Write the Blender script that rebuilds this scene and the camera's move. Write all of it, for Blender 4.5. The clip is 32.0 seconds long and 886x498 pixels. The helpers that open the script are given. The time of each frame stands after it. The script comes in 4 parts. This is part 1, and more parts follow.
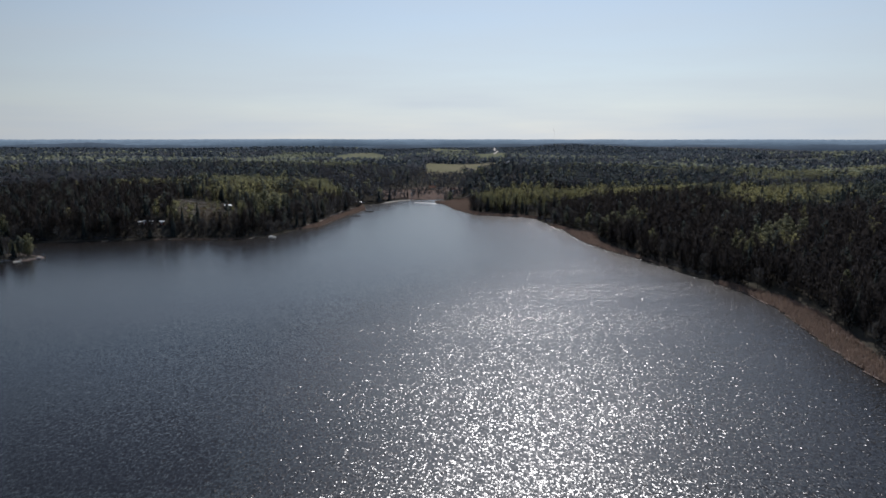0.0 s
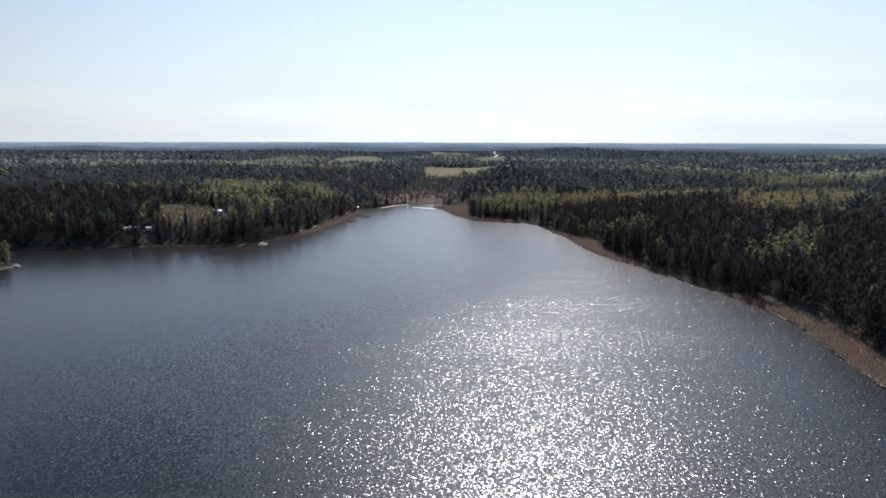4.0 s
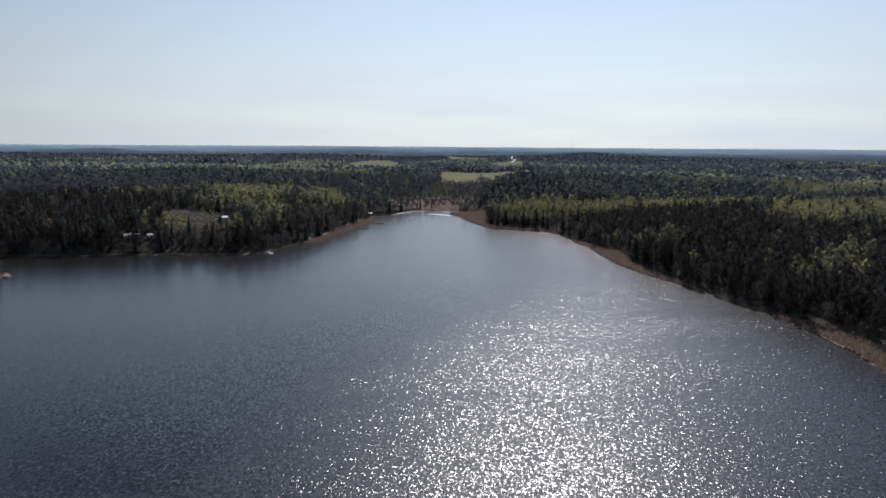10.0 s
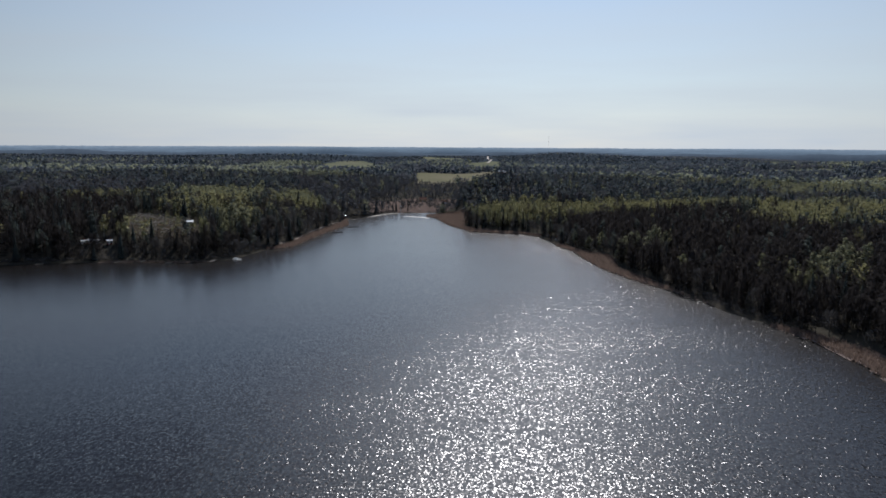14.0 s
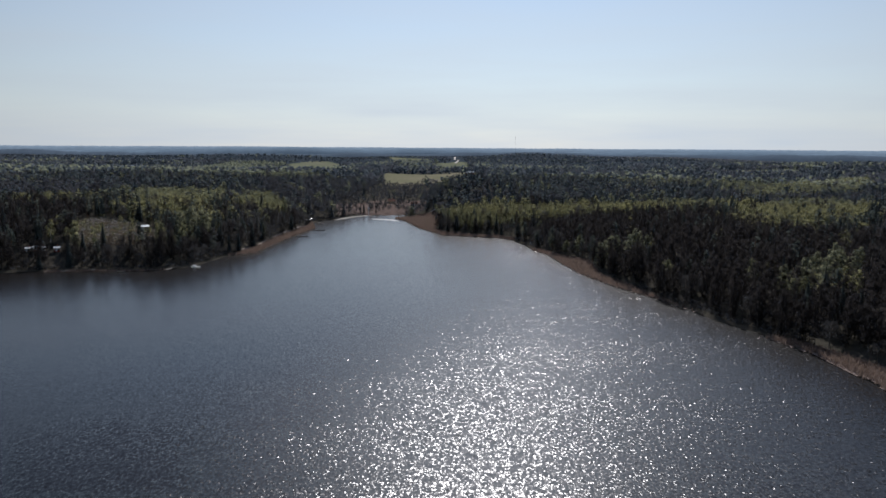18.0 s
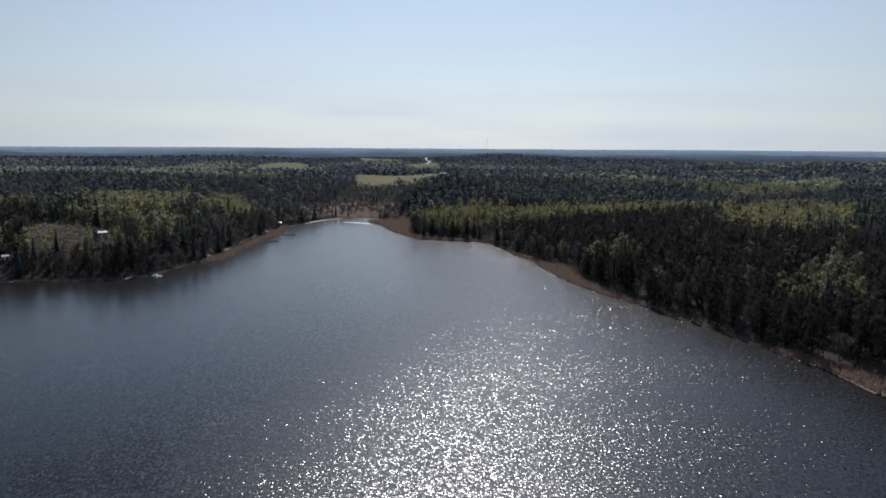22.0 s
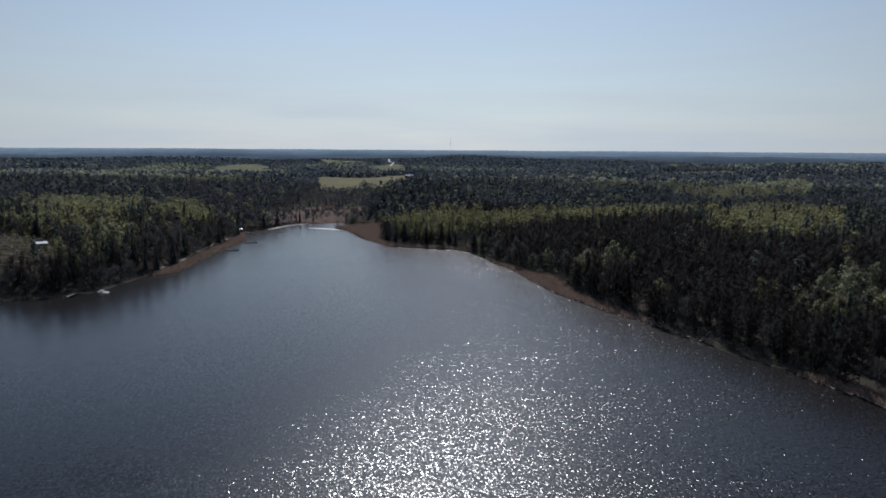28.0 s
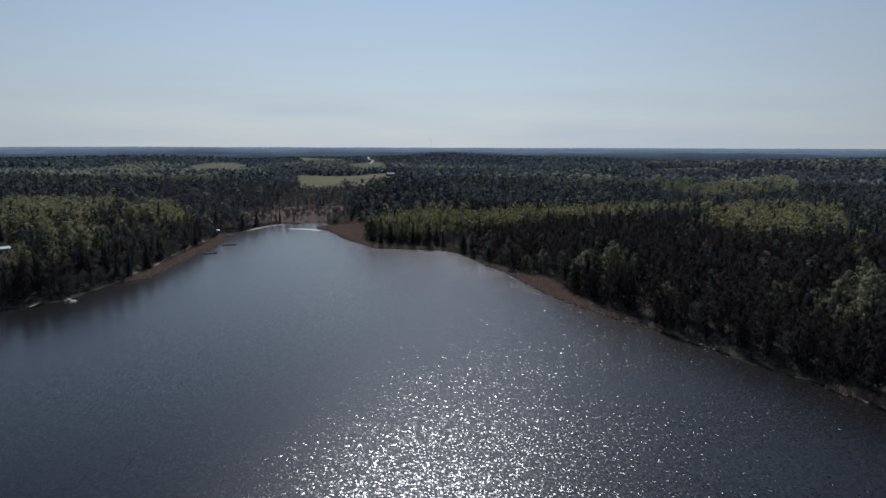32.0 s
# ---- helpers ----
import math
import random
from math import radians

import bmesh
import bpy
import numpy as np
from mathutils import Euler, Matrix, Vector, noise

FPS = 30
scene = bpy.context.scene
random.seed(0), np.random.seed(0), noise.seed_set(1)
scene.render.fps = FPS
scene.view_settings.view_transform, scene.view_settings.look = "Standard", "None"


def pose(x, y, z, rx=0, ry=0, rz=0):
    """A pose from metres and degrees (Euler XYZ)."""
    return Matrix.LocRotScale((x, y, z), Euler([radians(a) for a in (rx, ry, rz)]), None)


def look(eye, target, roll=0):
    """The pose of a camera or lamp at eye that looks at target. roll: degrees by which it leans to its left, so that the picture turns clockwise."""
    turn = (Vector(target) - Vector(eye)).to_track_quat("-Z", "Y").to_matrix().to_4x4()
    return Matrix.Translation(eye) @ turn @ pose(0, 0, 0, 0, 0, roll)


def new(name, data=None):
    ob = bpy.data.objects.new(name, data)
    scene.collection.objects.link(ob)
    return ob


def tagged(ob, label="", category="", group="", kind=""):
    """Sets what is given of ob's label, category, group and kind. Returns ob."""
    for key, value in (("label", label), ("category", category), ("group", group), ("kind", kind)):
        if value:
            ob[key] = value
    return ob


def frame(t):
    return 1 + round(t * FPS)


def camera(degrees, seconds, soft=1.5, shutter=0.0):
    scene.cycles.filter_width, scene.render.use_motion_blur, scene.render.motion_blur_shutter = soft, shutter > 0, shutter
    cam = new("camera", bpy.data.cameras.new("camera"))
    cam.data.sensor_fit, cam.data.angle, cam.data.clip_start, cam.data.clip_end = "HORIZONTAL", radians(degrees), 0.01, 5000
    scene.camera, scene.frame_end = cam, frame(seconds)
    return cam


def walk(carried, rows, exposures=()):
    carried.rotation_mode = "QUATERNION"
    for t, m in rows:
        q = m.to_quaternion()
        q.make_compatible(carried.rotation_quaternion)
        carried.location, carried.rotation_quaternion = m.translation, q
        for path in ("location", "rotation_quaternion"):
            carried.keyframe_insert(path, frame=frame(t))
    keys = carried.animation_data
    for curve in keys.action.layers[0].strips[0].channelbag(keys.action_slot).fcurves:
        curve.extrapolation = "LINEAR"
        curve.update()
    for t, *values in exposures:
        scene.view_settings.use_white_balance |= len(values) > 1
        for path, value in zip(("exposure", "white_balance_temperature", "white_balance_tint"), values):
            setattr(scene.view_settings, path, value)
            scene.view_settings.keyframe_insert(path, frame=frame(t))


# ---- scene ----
cam = camera(62.6, 32.0, soft=1.6)
# seconds, x, y, z, pitch, roll, yaw
PATH = [
    (0.0, 0.00, -0.00, 80.00, -8.674, -0.015, -0.154),
    (0.5, 0.34, 3.08, 80.02, -8.641, -0.056, -0.144),
    (1.0, 0.67, 6.16, 80.05, -8.621, -0.051, -0.493),
    (1.5, 0.98, 9.22, 80.07, -8.577, -0.074, -0.932),
    (2.0, 1.23, 12.22, 80.08, -8.558, -0.075, -1.499),
    (2.5, 1.43, 15.14, 80.09, -8.523, -0.093, -1.649),
    (3.0, 1.55, 17.96, 80.10, -8.473, -0.100, -1.073),
    (3.5, 1.60, 20.73, 80.11, -8.445, -0.093, -1.424),
    (4.0, 1.61, 23.45, 80.12, -8.428, -0.131, -0.160),
    (4.5, 1.61, 26.15, 80.14, -8.377, -0.262, 3.155),
    (6.5, 1.73, 36.97, 80.18, -8.248, -0.358, 2.480),
    (7.0, 1.75, 39.72, 80.17, -8.222, -0.354, 2.098),
    (7.5, 1.77, 42.50, 80.15, -8.185, -0.342, 1.958),
    (8.0, 1.81, 45.29, 80.12, -8.160, -0.358, 1.491),
    (8.5, 1.84, 48.10, 80.08, -8.123, -0.348, 1.474),
    (9.0, 1.89, 50.90, 80.03, -8.132, -0.373, 1.705),
    (9.5, 1.91, 53.68, 79.98, -8.104, -0.350, 1.222),
    (10.0, 1.90, 56.47, 79.93, -8.093, -0.379, 1.162),
    (10.5, 1.83, 59.33, 79.89, -8.079, -0.363, 0.961),
    (11.0, 1.72, 62.23, 79.85, -8.062, -0.389, 0.888),
    (11.5, 1.58, 65.17, 79.83, -8.052, -0.368, 0.739),
    (12.0, 1.38, 68.12, 79.81, -8.039, -0.345, 0.422),
    (12.5, 1.13, 71.10, 79.81, -8.034, -0.324, 0.068),
    (13.0, 0.79, 74.12, 79.82, -8.037, -0.333, -0.251),
    (13.5, 0.38, 77.18, 79.83, -8.044, -0.293, -0.566),
    (14.0, -0.06, 80.26, 79.85, -8.056, -0.304, -0.791),
    (14.5, -0.54, 83.36, 79.85, -8.061, -0.278, -1.144),
    (16.5, -2.53, 95.77, 79.87, -8.017, -0.346, -2.519),
    (17.0, -3.03, 98.89, 79.87, -8.025, -0.327, -2.837),
    (17.5, -3.51, 101.98, 79.88, -8.024, -0.357, -3.165),
    (18.0, -3.96, 105.08, 79.89, -8.019, -0.365, -3.483),
    (18.5, -4.44, 108.22, 79.91, -8.014, -0.380, -3.783),
    (19.0, -4.90, 111.36, 79.93, -7.999, -0.395, -4.089),
    (19.5, -5.34, 114.48, 79.93, -7.990, -0.399, -4.373),
    (20.0, -5.75, 117.55, 79.93, -7.955, -0.408, -4.674),
    (20.5, -6.15, 120.58, 79.92, -7.962, -0.416, -4.955),
    (21.0, -6.56, 123.59, 79.90, -7.963, -0.435, -5.242),
    (21.5, -6.98, 126.61, 79.88, -7.985, -0.400, -5.558),
    (22.0, -7.43, 129.66, 79.87, -7.958, -0.346, -5.834),
    (22.5, -7.89, 132.74, 79.87, -7.954, -0.289, -6.101),
    (23.0, -8.33, 135.86, 79.90, -7.921, -0.312, -6.365),
    (23.5, -8.77, 139.00, 79.95, -7.899, -0.308, -6.639),
    (24.0, -9.24, 142.19, 80.00, -7.872, -0.304, -6.904),
    (24.5, -9.73, 145.41, 80.05, -7.845, -0.306, -7.180),
    (25.0, -10.23, 148.61, 80.09, -7.834, -0.314, -7.429),
    (25.5, -10.76, 151.81, 80.11, -7.824, -0.320, -7.695),
    (27.5, -13.02, 164.43, 80.13, -7.837, -0.332, -8.662),
    (28.0, -13.57, 167.53, 80.13, -7.847, -0.365, -8.917),
    (28.5, -14.10, 170.56, 80.11, -7.878, -0.306, -9.150),
    (29.0, -14.58, 173.53, 80.07, -7.882, -0.264, -9.366),
    (29.5, -14.99, 176.44, 80.02, -7.918, -0.213, -9.597),
    (30.0, -15.38, 179.33, 79.95, -7.954, -0.225, -9.816),
    (30.5, -15.74, 182.25, 79.89, -8.000, -0.197, -10.028),
    (31.0, -16.09, 185.20, 79.83, -8.025, -0.183, -10.240),
    (31.5, -16.40, 188.14, 79.76, -8.022, -0.161, -10.425),
    (32.0, -16.70, 191.06, 79.70, -8.034, -0.148, -10.611),
]
EXPOSURES = [(0.0, -0.1, 6380, 14), (1.0, 0.04, 6400, 14), (2.0, 0.24, 6480, 14), (3.5, 0.43, 6400, 14), (8.5, 0.44, 6400, 14), (9.5, 0.24, 6480, 14), (10.5, 0.02, 6350, 14),
             (13.0, -0.12, 6300, 14), (20.0, -0.02, 6320, 14), (24.0, -0.05, 6300, 14), (28.0, -0.25, 6160, 13), (32.0, -0.4, 6080, 13)]
walk(cam, [(t, pose(x, y, z, 90 + p, r, w)) for t, x, y, z, p, r, w in PATH], EXPOSURES)

# ---- light: spring sun ahead, a little to the right, over clear hazy sky ----
SUN_ELEVATION, SUN_AZIMUTH = 42.0, 7.6
world = bpy.data.worlds.new("world")
scene.world = world
world.use_nodes = True
wn, wl = world.node_tree.nodes, world.node_tree.links
sky = wn.new("ShaderNodeTexSky")
sky.sky_type, sky.sun_disc = "NISHITA", False
sky.sun_elevation, sky.sun_rotation = radians(SUN_ELEVATION), radians(SUN_AZIMUTH)
sky.air_density, sky.dust_density, sky.ozone_density = 1.0, 0.1, 1.2
# a thin high veil of cirrus over the blue
way = wn.new("ShaderNodeTexCoord").outputs["Generated"]
spread = wn.new("ShaderNodeMapping")
spread.inputs["Scale"].default_value = (1.5, 1.5, 14.0)
wl.new(way, spread.inputs["Vector"])
wisp = wn.new("ShaderNodeTexNoise")
wisp.inputs["Scale"].default_value, wisp.inputs["Detail"].default_value = 2.2, 4.0
wl.new(spread.outputs["Vector"], wisp.inputs["Vector"])
veil = wn.new("ShaderNodeMapRange")
veil.inputs["From Min"].default_value, veil.inputs["From Max"].default_value = 0.35, 0.75
veil.inputs["To Min"].default_value, veil.inputs["To Max"].default_value = 0.82, 1.05
wl.new(wisp.outputs["Fac"], veil.inputs["Value"])
lift = wn.new("ShaderNodeSeparateXYZ")
wl.new(way, lift.inputs[0])
thin = wn.new("ShaderNodeValToRGB")
for e, (p, c) in zip((thin.color_ramp.elements[0], thin.color_ramp.elements.new(0.22), thin.color_ramp.elements[-1]), ((0.0, 0.98), (0.22, 0.46), (0.55, 0.04))):
    e.position, e.color = p, (c, c, c, 1)
wl.new(lift.outputs["Z"], thin.inputs["Fac"])
cover = wn.new("ShaderNodeMath")
cover.operation = "MULTIPLY"
wl.new(veil.outputs["Result"], cover.inputs[0])
wl.new(thin.outputs["Color"], cover.inputs[1])
blend = wn.new("ShaderNodeMix")
blend.data_type = "RGBA"
blend.inputs["B"].default_value = (5.95, 6.75, 7.3, 1)
wl.new(cover.outputs[0], blend.inputs["Factor"])
wl.new(sky.outputs["Color"], blend.inputs["A"])
# the sky fades gently away from the sun's side; also stands in for dim lens edges
side_way = wn.new("ShaderNodeVectorMath")
side_way.operation = "MULTIPLY"
side_way.inputs[1].default_value = (1, 1, 0)
wl.new(way, side_way.inputs[0])
level_way = wn.new("ShaderNodeVectorMath")
level_way.operation = "NORMALIZE"
wl.new(side_way.outputs["Vector"], level_way.inputs[0])
sunward = wn.new("ShaderNodeVectorMath")
sunward.operation = "DOT_PRODUCT"
sunward.inputs[1].default_value = (math.sin(radians(SUN_AZIMUTH)), math.cos(radians(SUN_AZIMUTH)), 0)
wl.new(level_way.outputs["Vector"], sunward.inputs[0])
glow = wn.new("ShaderNodeMapRange")
glow.inputs["From Min"].default_value, glow.inputs["From Max"].default_value = 0.70, 1.0
glow.inputs["To Min"].default_value, glow.inputs["To Max"].default_value = 0.68, 1.03
wl.new(sunward.outputs["Value"], glow.inputs["Value"])
faded = wn.new("ShaderNodeVectorMath")
faded.operation = "SCALE"
wl.new(blend.outputs["Result"], faded.inputs[0])
wl.new(glow.outputs["Result"], faded.inputs["Scale"])
wl.new(faded.outputs["Vector"], wn["Background"].inputs["Color"])
wn["Background"].inputs["Strength"].default_value = 0.10

sun_data = bpy.data.lights.new("sun", "SUN")
sun_data.energy, sun_data.angle, sun_data.color = 4.3, radians(0.53), (1.0, 0.98, 0.95)
sun = new("sun", sun_data)
se, sa = radians(SUN_ELEVATION), radians(SUN_AZIMUTH)
sun.matrix_world = look(Vector((math.sin(sa) * math.cos(se), math.cos(sa) * math.cos(se), math.sin(se))) * 1500, (0, 0, 0))


# ---- materials ----
def material(name):
    m = bpy.data.materials.new(name)
    m.use_nodes = True
    return m, m.node_tree.nodes, m.node_tree.links, m.node_tree.nodes["Principled BSDF"]


def ramp(nodes, stops):
    r = nodes.new("ShaderNodeValToRGB")
    while len(r.color_ramp.elements) < len(stops):
        r.color_ramp.elements.new(0.5)
    for e, (p, c) in zip(r.color_ramp.elements, stops):
        e.position, e.color = p, (*c, 1)
    return r


def noise_tex(nodes, links, scale, detail=3.0, coords=None, stretch=None, rough=0.55):
    n = nodes.new("ShaderNodeTexNoise")
    n.inputs["Scale"].default_value, n.inputs["Detail"].default_value = scale, detail
    n.inputs["Roughness"].default_value = rough
    if coords is not None:
        if stretch:
            mp = nodes.new("ShaderNodeMapping")
            mp.inputs["Scale"].default_value = stretch
            mp.inputs["Rotation"].default_value = (0, 0, radians(12))
            links.new(coords, mp.inputs["Vector"])
            coords = mp.outputs["Vector"]
        links.new(coords, n.inputs["Vector"])
    return n


def surface(name, stops, scale=0.5, rough=0.85, bump=0.0, fine=6.0, metal=0.0):
    """A matt or glossy surface with blotches and grain."""
    m, n, l, b = material(name)
    g = n.new("ShaderNodeNewGeometry").outputs["Position"]
    a = noise_tex(n, l, scale, 4, g)
    c = noise_tex(n, l, scale * fine, 3, g)
    mix = n.new("ShaderNodeMath")
    mix.operation = "MULTIPLY_ADD"
    mix.inputs[1].default_value = 0.45
    l.new(c.outputs["Fac"], mix.inputs[0])
    half = n.new("ShaderNodeMath")
    half.operation = "MULTIPLY"
    half.inputs[1].default_value = 0.55
    l.new(a.outputs["Fac"], half.inputs[0])
    l.new(half.outputs[0], mix.inputs[2])
    r = ramp(n, stops)
    l.new(mix.outputs[0], r.inputs["Fac"])
    l.new(r.outputs["Color"], b.inputs["Base Color"])
    b.inputs["Roughness"].default_value, b.inputs["Metallic"].default_value = rough, metal
    b.inputs["Specular IOR Level"].default_value = 0.0 if rough > 0.75 else 0.5
    if bump:
        bp = n.new("ShaderNodeBump")
        bp.inputs["Distance"].default_value = bump
        l.new(c.outputs["Fac"], bp.inputs["Height"])
        l.new(bp.outputs["Normal"], b.inputs["Normal"])
    return m


def foliage(name, dark, light, through_light, per_object=False, see=0.4, open_share=0.0, lay=0.35):
    """Leaves or twigs: diffuse with light shining through, varied tree by tree and clump by clump; open_share is the gaps between them."""
    m, n, l, b = material(name)
    n.remove(b)
    out = n["Material Output"]
    geo = n.new("ShaderNodeNewGeometry")
    if per_object:
        own = n.new("ShaderNodeObjectInfo").outputs["Random"]
    else:
        at = n.new("ShaderNodeAttribute")
        at.attribute_name = "tint"
        own = at.outputs["Fac"]
    isl = n.new("ShaderNodeMath")
    isl.operation = "MULTIPLY_ADD"
    isl.inputs[1].default_value = 0.22
    l.new(geo.outputs["Random Per Island"], isl.inputs[0])
    k = n.new("ShaderNodeMath")
    k.operation = "MULTIPLY"
    k.inputs[1].default_value = 0.65
    l.new(own, k.inputs[0])
    l.new(k.outputs[0], isl.inputs[2])
    r = ramp(n, [(0.0, dark), (1.0, light)])
    l.new(isl.outputs[0], r.inputs["Fac"])
    d, t, mix = n.new("ShaderNodeBsdfDiffuse"), n.new("ShaderNodeBsdfTranslucent"), n.new("ShaderNodeMixShader")
    l.new(r.outputs["Color"], d.inputs["Color"])
    # each clump stands for many small leaves, which face away from the middle of the crown
    away = n.new("ShaderNodeAttribute")
    away.attribute_name = "out"
    turned = n.new("ShaderNodeVectorTransform")
    turned.vector_type, turned.convert_from, turned.convert_to = "VECTOR", "OBJECT", "WORLD"
    l.new(away.outputs["Vector"], turned.inputs[0])
    rough_n = n.new("ShaderNodeVectorMath")
    rough_n.operation = "MULTIPLY_ADD"
    rough_n.inputs[1].default_value = (lay,) * 3
    l.new(geo.outputs["Normal"], rough_n.inputs[0])
    l.new(turned.outputs[0], rough_n.inputs[2])
    facing = n.new("ShaderNodeVectorMath")
    facing.operation = "NORMALIZE"
    l.new(rough_n.outputs["Vector"], facing.inputs[0])
    l.new(facing.outputs["Vector"], d.inputs["Normal"])
    tm = n.new("ShaderNodeMix")
    tm.data_type, tm.blend_type = "RGBA", "MULTIPLY"
    tm.inputs["Factor"].default_value = 1.0
    tm.inputs["B"].default_value = (*through_light, 1)
    l.new(r.outputs["Color"], tm.inputs["A"])
    l.new(tm.outputs["Result"], t.inputs["Color"])
    mix.inputs["Fac"].default_value = see
    l.new(d.outputs[0], mix.inputs[1])
    l.new(t.outputs[0], mix.inputs[2])
    made = mix
    if open_share:
        gap, made = n.new("ShaderNodeBsdfTransparent"), n.new("ShaderNodeMixShader")
        made.inputs["Fac"].default_value = open_share
        l.new(mix.outputs[0], made.inputs[1])
        l.new(gap.outputs[0], made.inputs[2])
    l.new(made.outputs[0], out.inputs["Surface"])
    return m


LEAF = {
    "spruce": ((0.042, 0.052, 0.053), (0.060, 0.072, 0.068), (1.0, 1.05, 0.9), 0.18),
    "birch": ((0.164, 0.162, 0.092), (0.206, 0.200, 0.112), (1.15, 1.15, 0.82), 0.25),
    "alder": ((0.098, 0.096, 0.097), (0.140, 0.136, 0.134), (1.0, 1.0, 0.98), 0.22),
    "pine": ((0.050, 0.060, 0.058), (0.070, 0.082, 0.074), (1.0, 1.05, 0.9), 0.18),
    # leafless brown, darkened further to carry the shade of slopes facing the camera
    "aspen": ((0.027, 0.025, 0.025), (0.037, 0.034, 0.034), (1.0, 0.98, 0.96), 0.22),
}
# the woods further off: spruce and leafless crowns tinted blue and pale for haze
HAZY_LEAF = {
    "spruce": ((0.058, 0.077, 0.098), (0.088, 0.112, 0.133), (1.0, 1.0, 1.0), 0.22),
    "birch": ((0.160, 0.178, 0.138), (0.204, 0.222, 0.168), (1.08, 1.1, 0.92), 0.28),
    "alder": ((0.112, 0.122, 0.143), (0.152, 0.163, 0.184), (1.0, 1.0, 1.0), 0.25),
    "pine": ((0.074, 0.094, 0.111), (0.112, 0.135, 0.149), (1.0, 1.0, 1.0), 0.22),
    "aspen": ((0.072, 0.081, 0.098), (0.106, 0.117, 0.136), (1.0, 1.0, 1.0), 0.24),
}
# how much sky shows through a clump: leafless twigs stand thin, needles close
OPEN = {"spruce": 0.18, "birch": 0.36, "alder": 0.48, "pine": 0.25, "aspen": 0.45}
leaf_stuff = {k: foliage(k + "_leaves", a, b, c, False, s, OPEN[k]) for k, (a, b, c, s) in LEAF.items()}
# shore birches greyer and dimmer: sparse buds, and shaded sides put into the colour
LEAF_SHORE = dict(LEAF, birch=((0.120, 0.124, 0.080), (0.160, 0.163, 0.102), (1.12, 1.12, 0.85), 0.28))
leaf_thing = {k: foliage(k + "_foliage", a, b, c, True, s, OPEN[k]) for k, (a, b, c, s) in LEAF_SHORE.items()}
# ridge colours grow bluer and paler to carry the haze of distance
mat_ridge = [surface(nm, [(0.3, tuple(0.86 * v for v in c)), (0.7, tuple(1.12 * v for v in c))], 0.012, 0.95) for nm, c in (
    ("haze_tinted_ridge", (0.085, 0.112, 0.142)), ("hazy_ridge", (0.155, 0.212, 0.262)), ("pale_haze_ridge", (0.215, 0.282, 0.34)))]
leaf_pale = foliage("pale_birch_foliage", (0.130, 0.135, 0.094), (0.168, 0.172, 0.118), (1.08, 1.1, 0.88), True, 0.28, 0.3)
# woods beyond the lake: near and far tones averaged, so half the haze tint
HALF_HAZY_LEAF = {k: tuple(tuple((p + q) * (0.5 if j == 2 else 0.45) for p, q in zip(LEAF[k][j], HAZY_LEAF[k][j])) for j in range(3)) + (LEAF[k][3],) for k in LEAF}
leaf_half_hazy = {k: foliage(k + "_half_hazy_leaves", a, b, c, False, s, OPEN[k]) for k, (a, b, c, s) in HALF_HAZY_LEAF.items()}
leaf_hazy = {k: foliage(k + "_hazy_leaves", a, b, c, False, s, 0.0, 0.2) for k, (a, b, c, s) in HAZY_LEAF.items()}
bark = {
    "spruce": surface("spruce_bark", [(0.3, (0.05, 0.038, 0.03)), (0.7, (0.10, 0.075, 0.06))], 2.0, 0.9),
    "birch": surface("birch_bark", [(0.35, (0.10, 0.09, 0.085)), (0.5, (0.42, 0.40, 0.38)), (0.8, (0.6, 0.58, 0.55))], 1.5, 0.8),
    "alder": surface("alder_bark", [(0.3, (0.07, 0.06, 0.05)), (0.7, (0.16, 0.14, 0.12))], 2.0, 0.9),
    "aspen": surface("aspen_bark", [(0.3, (0.07, 0.065, 0.058)), (0.7, (0.15, 0.14, 0.125))], 2.0, 0.9),
    "pine": surface("pine_bark", [(0.3, (0.10, 0.055, 0.035)), (0.7, (0.20, 0.11, 0.06))], 2.0, 0.9),
}
mat_floor = surface("forest_floor", [(0.3, (0.046, 0.044, 0.036)), (0.55, (0.070, 0.064, 0.052)), (0.75, (0.098, 0.086, 0.068))], 0.03, 0.95, 0.3, 30)
# further than single trees show, ground takes the canopy's tone, haze and shade included
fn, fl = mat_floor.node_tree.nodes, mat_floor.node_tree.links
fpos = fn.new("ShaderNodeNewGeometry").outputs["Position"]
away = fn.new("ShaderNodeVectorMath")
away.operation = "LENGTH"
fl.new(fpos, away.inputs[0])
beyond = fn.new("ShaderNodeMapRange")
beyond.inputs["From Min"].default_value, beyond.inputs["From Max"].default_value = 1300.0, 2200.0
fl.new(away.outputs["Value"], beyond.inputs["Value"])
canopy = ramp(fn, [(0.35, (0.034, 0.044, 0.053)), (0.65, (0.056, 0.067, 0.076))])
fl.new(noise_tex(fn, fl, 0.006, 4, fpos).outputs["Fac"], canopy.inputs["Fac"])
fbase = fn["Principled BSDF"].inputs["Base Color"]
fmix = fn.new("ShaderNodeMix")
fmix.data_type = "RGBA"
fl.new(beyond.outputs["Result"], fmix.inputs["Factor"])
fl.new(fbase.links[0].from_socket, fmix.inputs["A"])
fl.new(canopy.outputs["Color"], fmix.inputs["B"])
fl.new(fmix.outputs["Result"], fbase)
mat_field = surface("spring_field", [(0.35, (0.132, 0.134, 0.082)), (0.5, (0.172, 0.164, 0.105)), (0.65, (0.225, 0.190, 0.140))], 0.012, 0.9, 0.1, 25)
mat_field_far = surface("young_crop_field", [(0.35, (0.112, 0.124, 0.082)), (0.5, (0.145, 0.152, 0.100)), (0.65, (0.186, 0.178, 0.124))], 0.012, 0.9, 0.1, 25)
